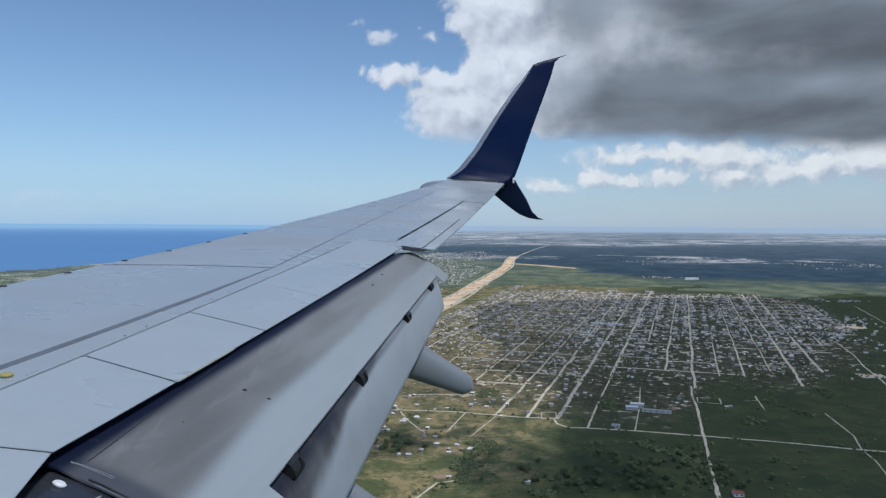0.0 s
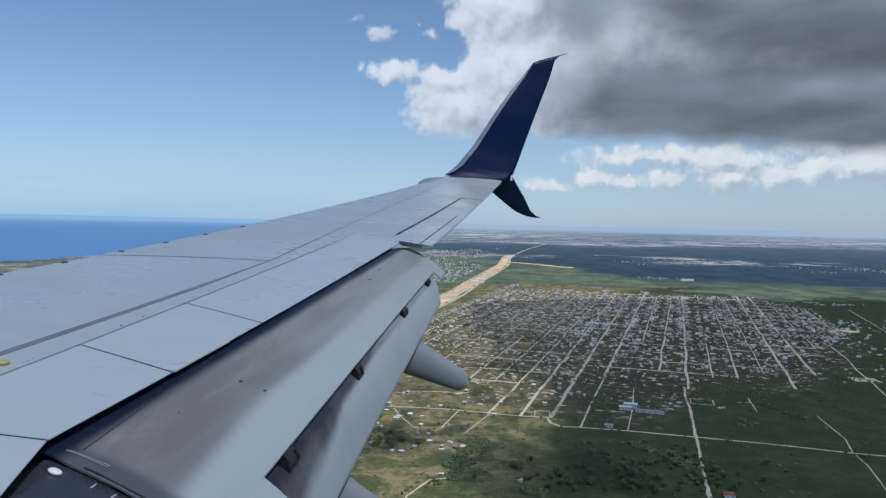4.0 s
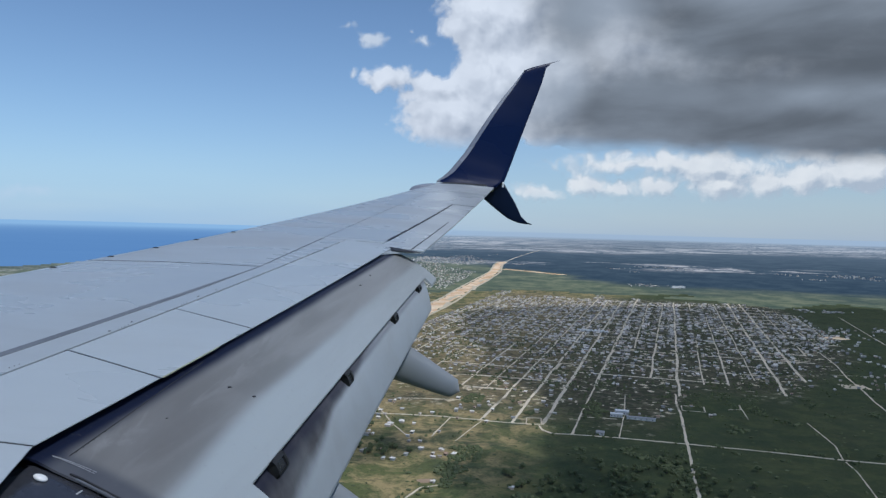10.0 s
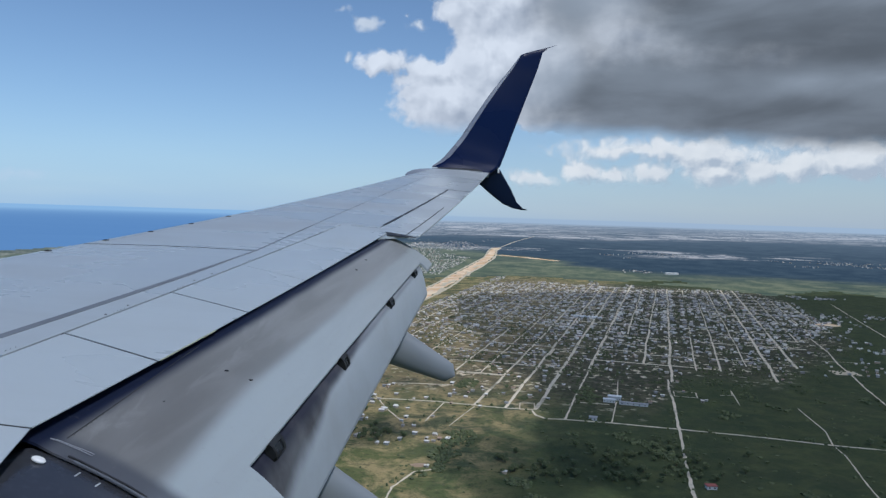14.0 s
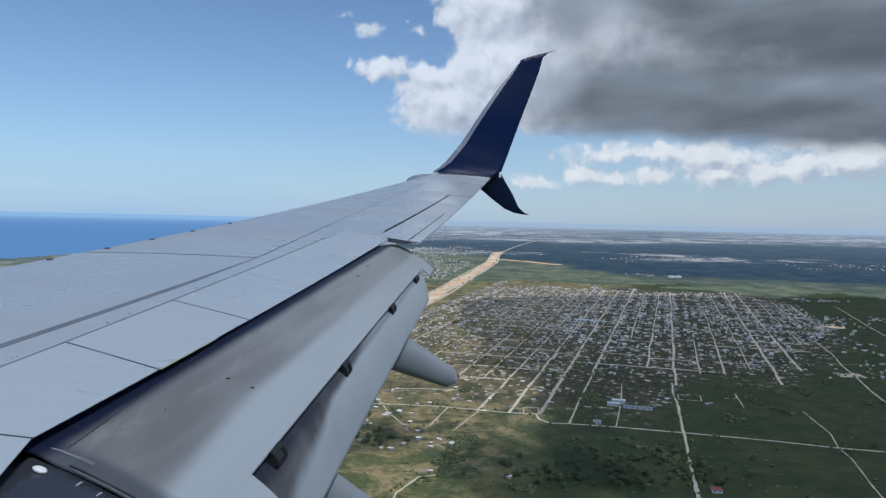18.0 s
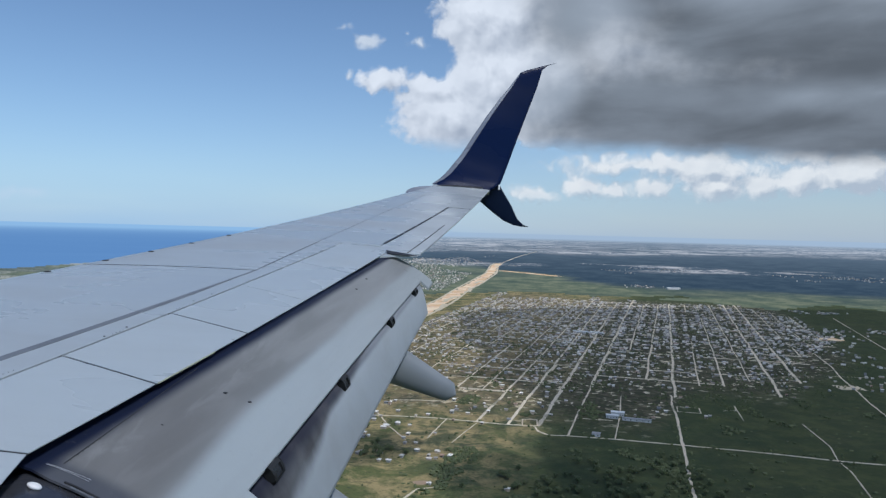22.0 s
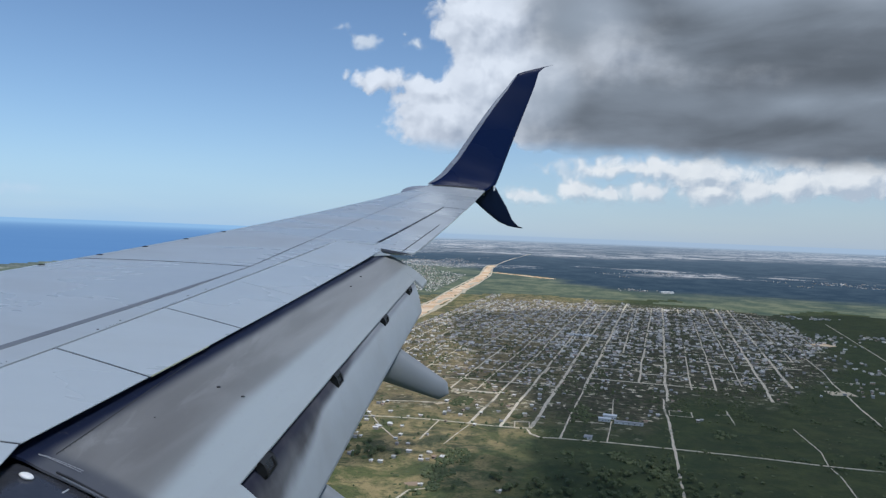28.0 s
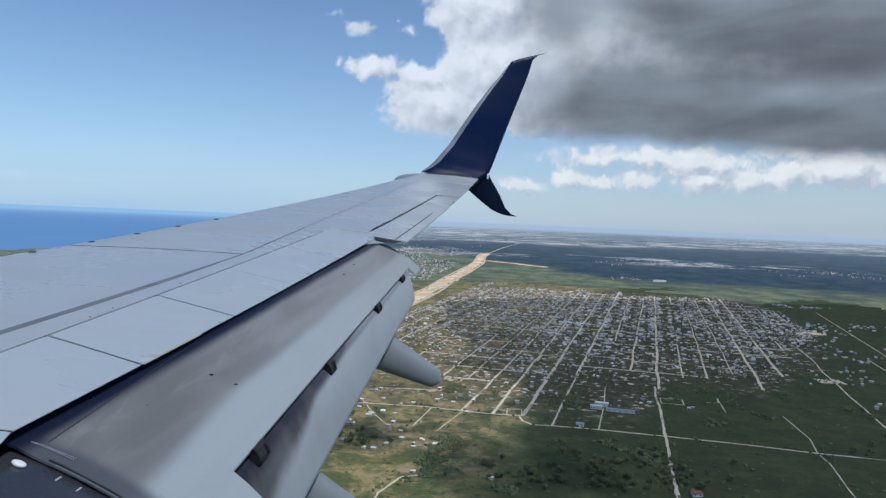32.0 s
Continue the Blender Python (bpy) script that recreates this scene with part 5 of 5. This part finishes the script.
def tree_model(seed, h, rad):
    r = np.random.RandomState(seed)
    t = thing("tree", "broad dark green tree standing among scrub", "tree", group="trees in the fields")
    bm = bmesh.new()
    bmesh.ops.create_cone(bm, segments=8, radius1=0.35, radius2=0.16, depth=h * 0.6, cap_ends=True, matrix=Matrix.Translation((0, 0, h * 0.3)))
    for i in range(4):
        a = i * 1.6 + r.uniform(0, 0.6)
        d = Vector((math.cos(a), math.sin(a), 1.0)).normalized()
        m = Matrix.Translation(Vector((0, 0, h * 0.45)) + d * rad * 0.35) @ d.to_track_quat("Z", "Y").to_matrix().to_4x4()
        bmesh.ops.create_cone(bm, segments=6, radius1=0.14, radius2=0.05, depth=rad * 0.7, cap_ends=True, matrix=m)
    me = bpy.data.meshes.new("trunk")
    bm.to_mesh(me)
    bm.free()
    me.materials.append(BARK)
    part("trunk", me, t)
    iv, jf = ico()
    V, F = [], []
    for k in range(60):
        d = r.normal(size=3)
        d /= np.linalg.norm(d)
        c = d * np.array([rad, rad, rad * 0.55]) * r.uniform(0.5, 1.0) + np.array([0, 0, h * 0.72])
        v = iv * (1 + r.uniform(-0.4, 0.4, (len(iv), 1))) * r.uniform(0.5, 1.1) * rad * 0.26 + c
        o = k * len(iv)
        V.append(v)
        F += [tuple(o + i for i in f) for f in jf]
    part("crown", mesh_of("crown", np.vstack(V), F, LEAVES), t)
    return t


TREES = [tree_model(1, 5.5, 3.0), tree_model(2, 4.4, 2.5), tree_model(3, 6.8, 3.6)]
used = set()
for cx, cy, n, sx, sy in ((-178, 782, 18, 18, 10), (60, 700, 44, 50, 24), (100, 660, 30, 40, 18), (-10, 665, 30, 40, 18), (395, 745, 4, 40, 10), (-205, 840, 8, 14, 22)):
    for i in range(n):
        m = rng.randrange(3)
        at = Matrix.Translation((cx + OFF + rng.gauss(0, sx), cy + rng.gauss(0, sy), 0)) @ Matrix.Rotation(rng.uniform(0, 6.28), 4, "Z")
        if m in used:
            copy_thing(TREES[m], at)
        else:
            TREES[m].matrix_world = at
            used.add(m)


# ---- what lies further along the flight: ball fields, villages, water tank, school ----
def disc(name, cx, cy, r, a0, a1, z, material, parent, n=28, label=""):
    """A thin slab of a circle's sector."""
    pts = [(cx, cy)] + [(cx + r * math.cos(radians(a0 + (a1 - a0) * i / n)), cy + r * math.sin(radians(a0 + (a1 - a0) * i / n))) for i in range(n + 1)]
    k = len(pts)
    verts = [(x, y, z) for x, y in pts] + [(x, y, -0.3) for x, y in pts]
    faces = [tuple(range(k))] + [(i, i + k, (i + 1) % k + k, (i + 1) % k) for i in range(k)]
    return part(name, mesh_of(name, verts, faces, material), parent, label)


LAWN = plain("mown_grass", (0.07, 0.11, 0.035), 0.95, 0, 0.4, 0.06)
CLAY = plain("infield_clay", (0.40, 0.24, 0.13), 0.95, 0, 0.3, 0.1)
ROADGREY = plain("stand_concrete", (0.45, 0.45, 0.44), 0.85, 0, 0.3, 0.2)


def ball_field(x, y, size, turn, label):
    f = thing("baseball_field", label, "sports field", Matrix.Translation((x + OFF, y, 0.1)) @ Matrix.Rotation(turn, 4, "Z"))
    disc("outfield", 0, 0, size, -5, 95, 0.05, LAWN, f, label="mown green outfield")
    disc("infield", 2, 2, size * 0.42, 0, 90, 0.12, CLAY, f, label="tan clay infield")
    disc("infield_grass", size * 0.13, size * 0.13, size * 0.14, 0, 360, 0.17, LAWN, f)
    disc("home_plate", 3, 3, 3, 0, 360, 0.2, ROADGREY, f)


ball_field(846, 985, 88, radians(175), "baseball field with tan clay infield beside a dirt road")
ball_field(782, 832, 52, radians(160), "small baseball field with clay infield")
ball_field(718, 915, 30, radians(20), "small practice ball field")
simple_building("grandstand", 765, 900, 30, 12, 7, TURN + 0.2, WHITEWALL, WHITEROOF, "white-roofed blue grandstand beside the ball fields", 5)
strip("dirt_road", [(730, 600), (768, 775), (859, 1026), (964, 1342)], 6, DIRT, "tan dirt road past the ball fields", ragged=0.2)
strip("ploughed_field", [(975, 980), (985, 1045)], 90, REDDIRT, "bare brown ploughed field", "field", 0.15, 10, 0.05)


def water_tank(x, y, r, h):
    t = thing("water_tank", "large round pale blue water tank with a stained white roof", "water tank", Matrix.Translation((x + OFF, y, 0)))
    n = 48
    ring = [(math.cos(2 * math.pi * i / n), math.sin(2 * math.pi * i / n)) for i in range(n)]
    blue = plain("tank_blue", (0.30, 0.48, 0.58), 0.5, 0, 0.2, 0.1)
    verts = [(r * c, r * s, z) for z in (-0.3, h) for c, s in ring]
    part("tank_shell", mesh_of("tank_shell", verts, [(i, (i + 1) % n, n + (i + 1) % n, n + i) for i in range(n)] + [tuple(range(n - 1, -1, -1))], blue, False), t, "pale blue painted steel shell")
    rusty = Nodes("tank_roof")
    v = rusty.coords()
    rusty.done(rusty.mix(rusty.step(rusty.noise(v, 0.12, 5, 0.7), 0.5, 0.62, 0, 0.8), (0.62, 0.66, 0.68), (0.24, 0.20, 0.17)), 0.6)
    verts = [(r * 1.01 * c, r * 1.01 * s, h) for c, s in ring] + [(r * 0.5 * c, r * 0.5 * s, h + 1.3) for c, s in ring] + [(0, 0, h + 1.8)]
    part("tank_roof", mesh_of("tank_roof", verts, [(i, (i + 1) % n, n + (i + 1) % n, n + i) for i in range(n)] + [(n + i, n + (i + 1) % n, 2 * n) for i in range(n)], rusty.m), t, "weathered white roof with rust stains")
    for i in range(2):
        part("ladder_rail", box_mesh("ladder_rail", r, r + 0.15, -0.3 + 0.6 * i, -0.2 + 0.6 * i, 0, h + 1, ROADGREY), t)


water_tank(-647, 632, 23, 13)
YELLOWWALL = plain("yellow_wall", (0.55, 0.42, 0.16), 0.85, 0, 0.25, 0.2)
simple_building("school_block", -891, 652, 34, 12, 7, TURN, WHITEWALL, REDROOF, "school block with a red roof", 6)
simple_building("school_block", -895, 594, 12, 24, 9, TURN, YELLOWWALL, GREYROOF, "yellow school block with a grey roof", 3)
simple_building("school_block", -868, 592, 11, 24, 9, TURN, YELLOWWALL, GREYROOF, "yellow school block with a grey roof", 3)
court = thing("sports_court", "painted sports court in blue, purple and pink", "sports court", Matrix.Translation((-838 + OFF, 615, 0)) @ Matrix.Rotation(TURN, 4, "Z"))
part("court_slab", box_mesh("court_slab", -17, 17, -13, 13, -0.3, 0.2, ROADGREY), court)
part("court_surface", box_mesh("court_surface", -14, 14, -10, 10, 0.1, 0.24, plain("court_purple", (0.26, 0.22, 0.45), 0.7, 0, 0.15, 0.2)), court, "purple court surface")
for x in (-7, 7):
    part("court_panel", box_mesh("court_panel", x - 5, x + 5, -7, 7, 0.2, 0.27, plain("court_blue", (0.10, 0.24, 0.55), 0.7, 0, 0.15, 0.2)), court, "blue playing field")
strip("street", [(-935, 500), (-900, 600), (-850, 760), (-790, 930)], 6, ROADGREY, "grey paved street by the school", "street")
others = []
for cx, cy, n, sx, sy in ((1700, 1230, 150, 190, 90), (1950, 1150, 90, 130, 100), (1560, 1330, 40, 80, 50), (-820, 720, 90, 150, 90), (-650, 800, 70, 160, 90), (-950, 900, 90, 150, 120)):
    for i in range(n):
        x, y = cx + rng.gauss(0, sx), cy + rng.gauss(0, sy)
        if math.hypot(x + 647, y - 632) > 60 and not (-940 < x < -800 and 560 < y < 690):
            others.append((math.hypot(x, y), x + OFF, y, rng.uniform(0, 6.28)))
joined_houses("village_houses", others, "scattered village houses with white and grey roofs among trees", 8)
clumps("village_trees", [(x + rng.uniform(-20, 20), y + rng.uniform(-20, 20), rng.uniform(1.5, 4), rng.uniform(2, 4.5)) for d, x, y, a in others for k in range(4)], "dark green trees between the village houses", 9)


# ================= cumulus over the land =================
def vapour():
    """Dense water droplets: white, part of the light passes through."""
    n = Nodes("cloud_vapour")
    d, t, thin = n.add("ShaderNodeBsdfDiffuse"), n.add("ShaderNodeBsdfTranslucent"), n.add("ShaderNodeBsdfTransparent")
    c = n.mix(n.noise(n.coords(), 0.004, 5), (0.88, 0.89, 0.91), (0.96, 0.965, 0.97))
    n.put(d.inputs[0], c)
    n.put(t.inputs[0], c)
    inner, outer = n.add("ShaderNodeMixShader"), n.add("ShaderNodeMixShader")
    inner.inputs[0].default_value = 0.82
    n.put(outer.inputs[0], n.step(n.noise(n.coords(), 0.006, 4), 0.3, 0.7, 0.56, 0.70))
    n.nt.links.new(d.outputs[0], inner.inputs[1])
    n.nt.links.new(t.outputs[0], inner.inputs[2])
    n.nt.links.new(inner.outputs[0], outer.inputs[1])
    n.nt.links.new(thin.outputs[0], outer.inputs[2])
    n.nt.links.new(outer.outputs[0], n.out.inputs[0])
    return n.m


VAPOUR = vapour()


def cumulus(cx, cy, rx, ry, low, tall, power, seed, label):
    """A flat-based cumulus with a heaped top and a ragged rim."""
    nt, nr = 220, 30
    verts = []
    for i in range(nr):
        f = (i + 1) / nr
        for k in range(nt):
            a = 2 * math.pi * k / nt
            c, q = math.cos(a), math.sin(a)
            r = 1 / (abs(c / rx) ** power + abs(q / ry) ** power) ** (1 / power)
            r += 70 * noise.noise((r * c / 260, r * q / 260, seed)) + 45 * noise.noise((r * c / 90, r * q / 90, seed + 5)) + 22 * noise.noise((r * c / 32, r * q / 32, seed + 8))
            x, y = cx + r * c * f, cy + r * q * f
            heap = (1 - f ** 4) * tall * (0.6 + 0.5 * noise.noise((x / 300, y / 300, seed + 2)) + 0.25 * noise.noise((x / 90, y / 90, seed + 3)))
            verts.append((x, y, low + max(6.0, heap)))
            verts.append((x, y, low - 12 * (1 - f ** 6) * (1 + noise.noise((x / 150, y / 150, seed + 9))) - 4))
    faces = []
    at = lambda i, k, side: 2 * (i * nt + k % nt) + side
    for i in range(nr - 1):
        for k in range(nt):
            faces.append((at(i, k, 0), at(i + 1, k, 0), at(i + 1, k + 1, 0), at(i, k + 1, 0)))
            faces.append((at(i, k, 1), at(i, k + 1, 1), at(i + 1, k + 1, 1), at(i + 1, k, 1)))
    for k in range(nt):
        faces.append((at(nr - 1, k, 0), at(nr - 1, k, 1), at(nr - 1, k + 1, 1), at(nr - 1, k + 1, 0)))
    faces.append(tuple(at(0, k, 0) for k in range(nt)))
    faces.append(tuple(at(0, k, 1) for k in range(nt - 1, -1, -1)))
    tagged(new("cumulus_cloud", mesh_of("cumulus_cloud", verts, faces, VAPOUR, True)), label, "cloud", kind="structure")


# Added out of view; outlines set so their shadows fall on town and fields.
cumulus(1842, 360, 1125, 1030, 1500, 420, 5.0, 3.0, "broad unseen cumulus added to shade the town")
cumulus(690, -245, 85, 75, 1500, 60, 2.4, 21.0, "small unseen cumulus scrap added to shade the near fields")
cumulus(505, -145, 75, 55, 1500, 60, 2.2, 14.0, "small unseen cumulus scrap added to shade the western fields")


# ================= clouds, far off =================
def cloud_material(name, blobs, cores=(), pale=(), scale=0.5, amp=3.0, edge=0.5, white=(0.80, 0.82, 0.84), grey=(0.40, 0.44, 0.48), dark=(0.15, 0.165, 0.18), base=None, opacity=1.0, gain=0.35, fade=1.2, swell=0.25):
    """Cumulus: uneven outline from layered noise, glowing, with the sun's side painted bright and the thick cores
    painted dark. Map in degrees.
    """
    n = Nodes(name)
    uv = n.uv()

    def hills(at, spots, join):
        shape = None
        for u, v, a, b in spots:
            q = n.vec("MULTIPLY", n.vec("SUBTRACT", at, (u, v, 0)), (1 / a, 1 / b, 0))
            e = n.math("MULTIPLY", n.math("SUBTRACT", 1.0, n.vec("LENGTH", q)), min(a, b))
            shape = e if shape is None else n.math("SMOOTH_MAX", shape, e, join)
        return shape

    def density(at, detail):
        warp = n.add("ShaderNodeVectorMath", "SCALE")
        n.put(warp.inputs[0], n.vec("SUBTRACT", n.noise(at, scale * 0.6, 2, colour=True), (0.5, 0.5, 0.5)))
        warp.inputs["Scale"].default_value = 1.6
        w = n.vec("ADD", at, warp.outputs[0])
        f = n.math("MULTIPLY", n.math("SUBTRACT", n.noise(w, scale, detail, 0.56), 0.5), amp)
        puff = n.add("ShaderNodeTexVoronoi")
        puff.feature = "SMOOTH_F1"
        puff.inputs["Scale"].default_value, puff.inputs["Detail"].default_value = scale * 1.6, min(detail, 3.0) - 1.0
        puff.inputs["Roughness"].default_value, puff.inputs["Smoothness"].default_value = 0.5, 0.6
        n.put(puff.inputs["Vector"], w)
        f = n.math("ADD", f, n.math("MULTIPLY", n.math("SUBTRACT", 0.40, puff.outputs["Distance"]), amp * 0.35))
        return n.math("ADD", n.math("ADD", hills(w, blobs, 0.6), swell), f)

    d1 = density(uv, 8.0)
    s1, s2 = density(uv, 3.0), density(n.vec("ADD", uv, (-0.55, 0.75, 0)), 3.0)
    alpha = n.math("MULTIPLY", n.step(d1, 0.0, edge), opacity)
    v = n.split(uv)[1]
    if base is not None:
        wob = n.math("MULTIPLY", n.math("SUBTRACT", n.noise(n.mapped(uv, (0.6, 1, 1)), scale, 5, 0.55), 0.5), fade)
        under = n.math("ADD", v, wob)
        if len(base) > 2:
            under = n.math("ADD", under, n.math("MULTIPLY", n.math("MAXIMUM", n.math("SUBTRACT", n.split(uv)[0], 15.0), 0.0), base[2]))
        alpha = n.math("MULTIPLY", alpha, n.step(under, base[0], base[1]))
    lit = n.math("ADD", 0.62, n.math("MULTIPLY", n.math("SUBTRACT", s1, s2), gain), clamp=True)
    lit = n.math("MULTIPLY", lit, n.step(n.noise(uv, scale * 0.8, 4, 0.5), 0.2, 0.7, 0.72, 1.0))
    c = n.mix(lit, grey, white)
    if cores:
        rough = n.math("MULTIPLY", n.math("SUBTRACT", n.noise(n.mapped(uv, (0.6, 1.0, 1)), scale * 0.7, 6, 0.55), 0.5), 3.4)
        k = n.step(n.math("ADD", hills(uv, cores, 2.0), rough), -2.2, 2.6)
        streak = n.noise(n.mapped(uv, (0.30, 1, 1)), 0.30, 5, 0.5, warp=0.3)
        dk = n.mix(n.step(streak, 0.28, 0.75), tuple(x * 0.78 for x in dark), tuple(x * 1.45 for x in dark))
        if pale:
            dk = n.mix(n.step(n.math("ADD", hills(uv, pale, 1.0), n.math("MULTIPLY", rough, 0.4)), -1.0, 1.6, 0.0, 0.75), dk, tuple(x * 2.3 for x in dark))
        c = n.mix(k, c, dk)
    em, tr, mx = n.add("ShaderNodeEmission"), n.add("ShaderNodeBsdfTransparent"), n.add("ShaderNodeMixShader")
    n.put(em.inputs[0], c)
    n.put(mx.inputs[0], alpha)
    n.nt.links.new(tr.outputs[0], mx.inputs[1])
    n.nt.links.new(em.outputs[0], mx.inputs[2])
    n.nt.links.new(mx.outputs[0], n.out.inputs[0])
    return n.m


HEADING = 5.11         # degrees aft of straight outboard


def cloud(name, box, radius, material, label):
    """A far cloud bank on a piece of the sky's vault: azimuth and height in degrees."""
    a0, a1, e0, e1 = box
    nu, nv = 24, 10
    verts, uvs = [], []
    for i in range(nu):
        for j in range(nv):
            a, e = a0 + (a1 - a0) * i / (nu - 1), e0 + (e1 - e0) * j / (nv - 1)
            g, h = radians(a + HEADING), radians(e)
            verts.append((radius * math.sin(g) * math.cos(h), radius * math.cos(g) * math.cos(h), EYE_H + radius * math.sin(h)))
            uvs.append((a, e))
    tagged(new(name, mesh_of(name, verts, grid_faces(nu, nv), material, True, uvs)), label, "cloud", kind="structure")


BIG = cloud_material("storm_cumulus", [(-4.2, 11.5, 2.7, 1.3), (-1.2, 10.6, 2.6, 1.9), (1.0, 8.8, 4.8, 3.0), (4.0, 11.5, 4.0, 3.5), (5.5, 16.4, 6.4, 4.4), (12, 12.5, 11, 6.8), (24, 12.5, 16, 8.4), (38, 12.5, 16, 9.4), (18, 23, 20, 10)],
                     [(15, 9.4, 8, 4.2), (25, 8.6, 14, 4.2), (37, 10.5, 14, 7), (24, 15, 11, 4.6), (38, 15.5, 12, 4.5), (15, 18, 6, 3.0), (10, 16.5, 3.0, 3.5)], [(26.8, 10.0, 3.2, 0.8), (31.0, 9.9, 2.8, 0.7), (8.0, 11.5, 3.0, 3.0), (11, 16.5, 4, 2), (23, 18.6, 6, 2.6), (33, 18.4, 7, 2.6)],
                     scale=0.42, amp=2.3, edge=0.6, white=(0.80, 0.82, 0.84), grey=(0.40, 0.44, 0.50), dark=(0.158, 0.176, 0.195), base=(5.9, 7.5, 0.08), gain=0.50, swell=0.35)
ROW = cloud_material("far_cumulus", [(13.0, 5.3, 2.6, 0.4), (17.5, 5.5, 3.0, 0.5), (20.0, 5.0, 2.6, 1.0), (11.0, 3.7, 1.1, 0.8), (13.2, 3.4, 0.9, 0.5), (16.2, 3.7, 1.2, 0.6), (20.5, 3.8, 1.8, 0.9), (23.6, 3.9, 1.2, 0.8), (26.2, 4.2, 1.6, 0.9), (29.5, 4.6, 2.6, 1.2), (35, 4.6, 4.0, 1.3), (7.2, 3.0, 1.3, 0.4), (26.5, 5.7, 2.2, 0.35)], scale=0.85, amp=1.0, edge=0.75,
                     white=(0.85, 0.84, 0.80), grey=(0.47, 0.52, 0.57), opacity=0.95, gain=1.2, base=(0.8, 3.8), fade=1.0, swell=0.65)
PUFF = cloud_material("small_puffs", [(-5.7, 14.0, 1.2, 0.7), (-7.6, 15.0, 0.6, 0.25), (-7.2, 11.6, 0.3, 0.5), (-1.8, 14.2, 1.0, 0.4), (-3.0, 15.0, 0.3, 0.4)], scale=0.8, amp=0.7, edge=0.5, white=(0.68, 0.72, 0.76), grey=(0.46, 0.53, 0.60), opacity=0.92, gain=0.6, swell=0.2)
LOW = cloud_material("thin_haze_cloud", [(-29.5, 1.9, 2.4, 0.7), (9.0, 5.0, 1.6, 0.25), (3, 2.0, 3.5, 0.4), (-9, 8.2, 0.8, 0.2)], scale=0.6, amp=1.0, edge=1.0, white=(0.60, 0.69, 0.77), grey=(0.55, 0.65, 0.75), opacity=0.5)
cloud("cloud_bank", (-16, 46, 3.5, 30), 4880, BIG, "great grey rain cloud with a sunlit white edge")
cloud("cumulus_row", (2, 46, 0.8, 9), 4900, ROW, "row of distant white cumulus clouds")
cloud("small_clouds", (-12, 0, 9, 19), 4860, PUFF, "small white fair-weather clouds")
cloud("haze_cloud", (-45, 20, 0.6, 7), 4920, LOW, "thin pale cloud veil near the horizon")


def haze_material():
    """Haze over the horizon painted on a glowing see-through shell, thinning upwards."""
    n = Nodes("horizon_haze")
    uv = n.split(n.uv())
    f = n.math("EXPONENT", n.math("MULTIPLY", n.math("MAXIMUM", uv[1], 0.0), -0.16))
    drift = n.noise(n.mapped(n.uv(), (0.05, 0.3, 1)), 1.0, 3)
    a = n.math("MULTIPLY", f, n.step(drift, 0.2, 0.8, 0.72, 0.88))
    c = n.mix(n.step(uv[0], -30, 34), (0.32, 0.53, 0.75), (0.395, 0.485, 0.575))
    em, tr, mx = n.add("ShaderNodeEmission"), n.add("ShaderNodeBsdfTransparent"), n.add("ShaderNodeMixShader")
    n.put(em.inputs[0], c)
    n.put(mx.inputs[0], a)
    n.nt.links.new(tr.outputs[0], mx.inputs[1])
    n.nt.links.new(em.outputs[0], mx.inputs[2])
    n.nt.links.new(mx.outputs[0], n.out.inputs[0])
    return n.m


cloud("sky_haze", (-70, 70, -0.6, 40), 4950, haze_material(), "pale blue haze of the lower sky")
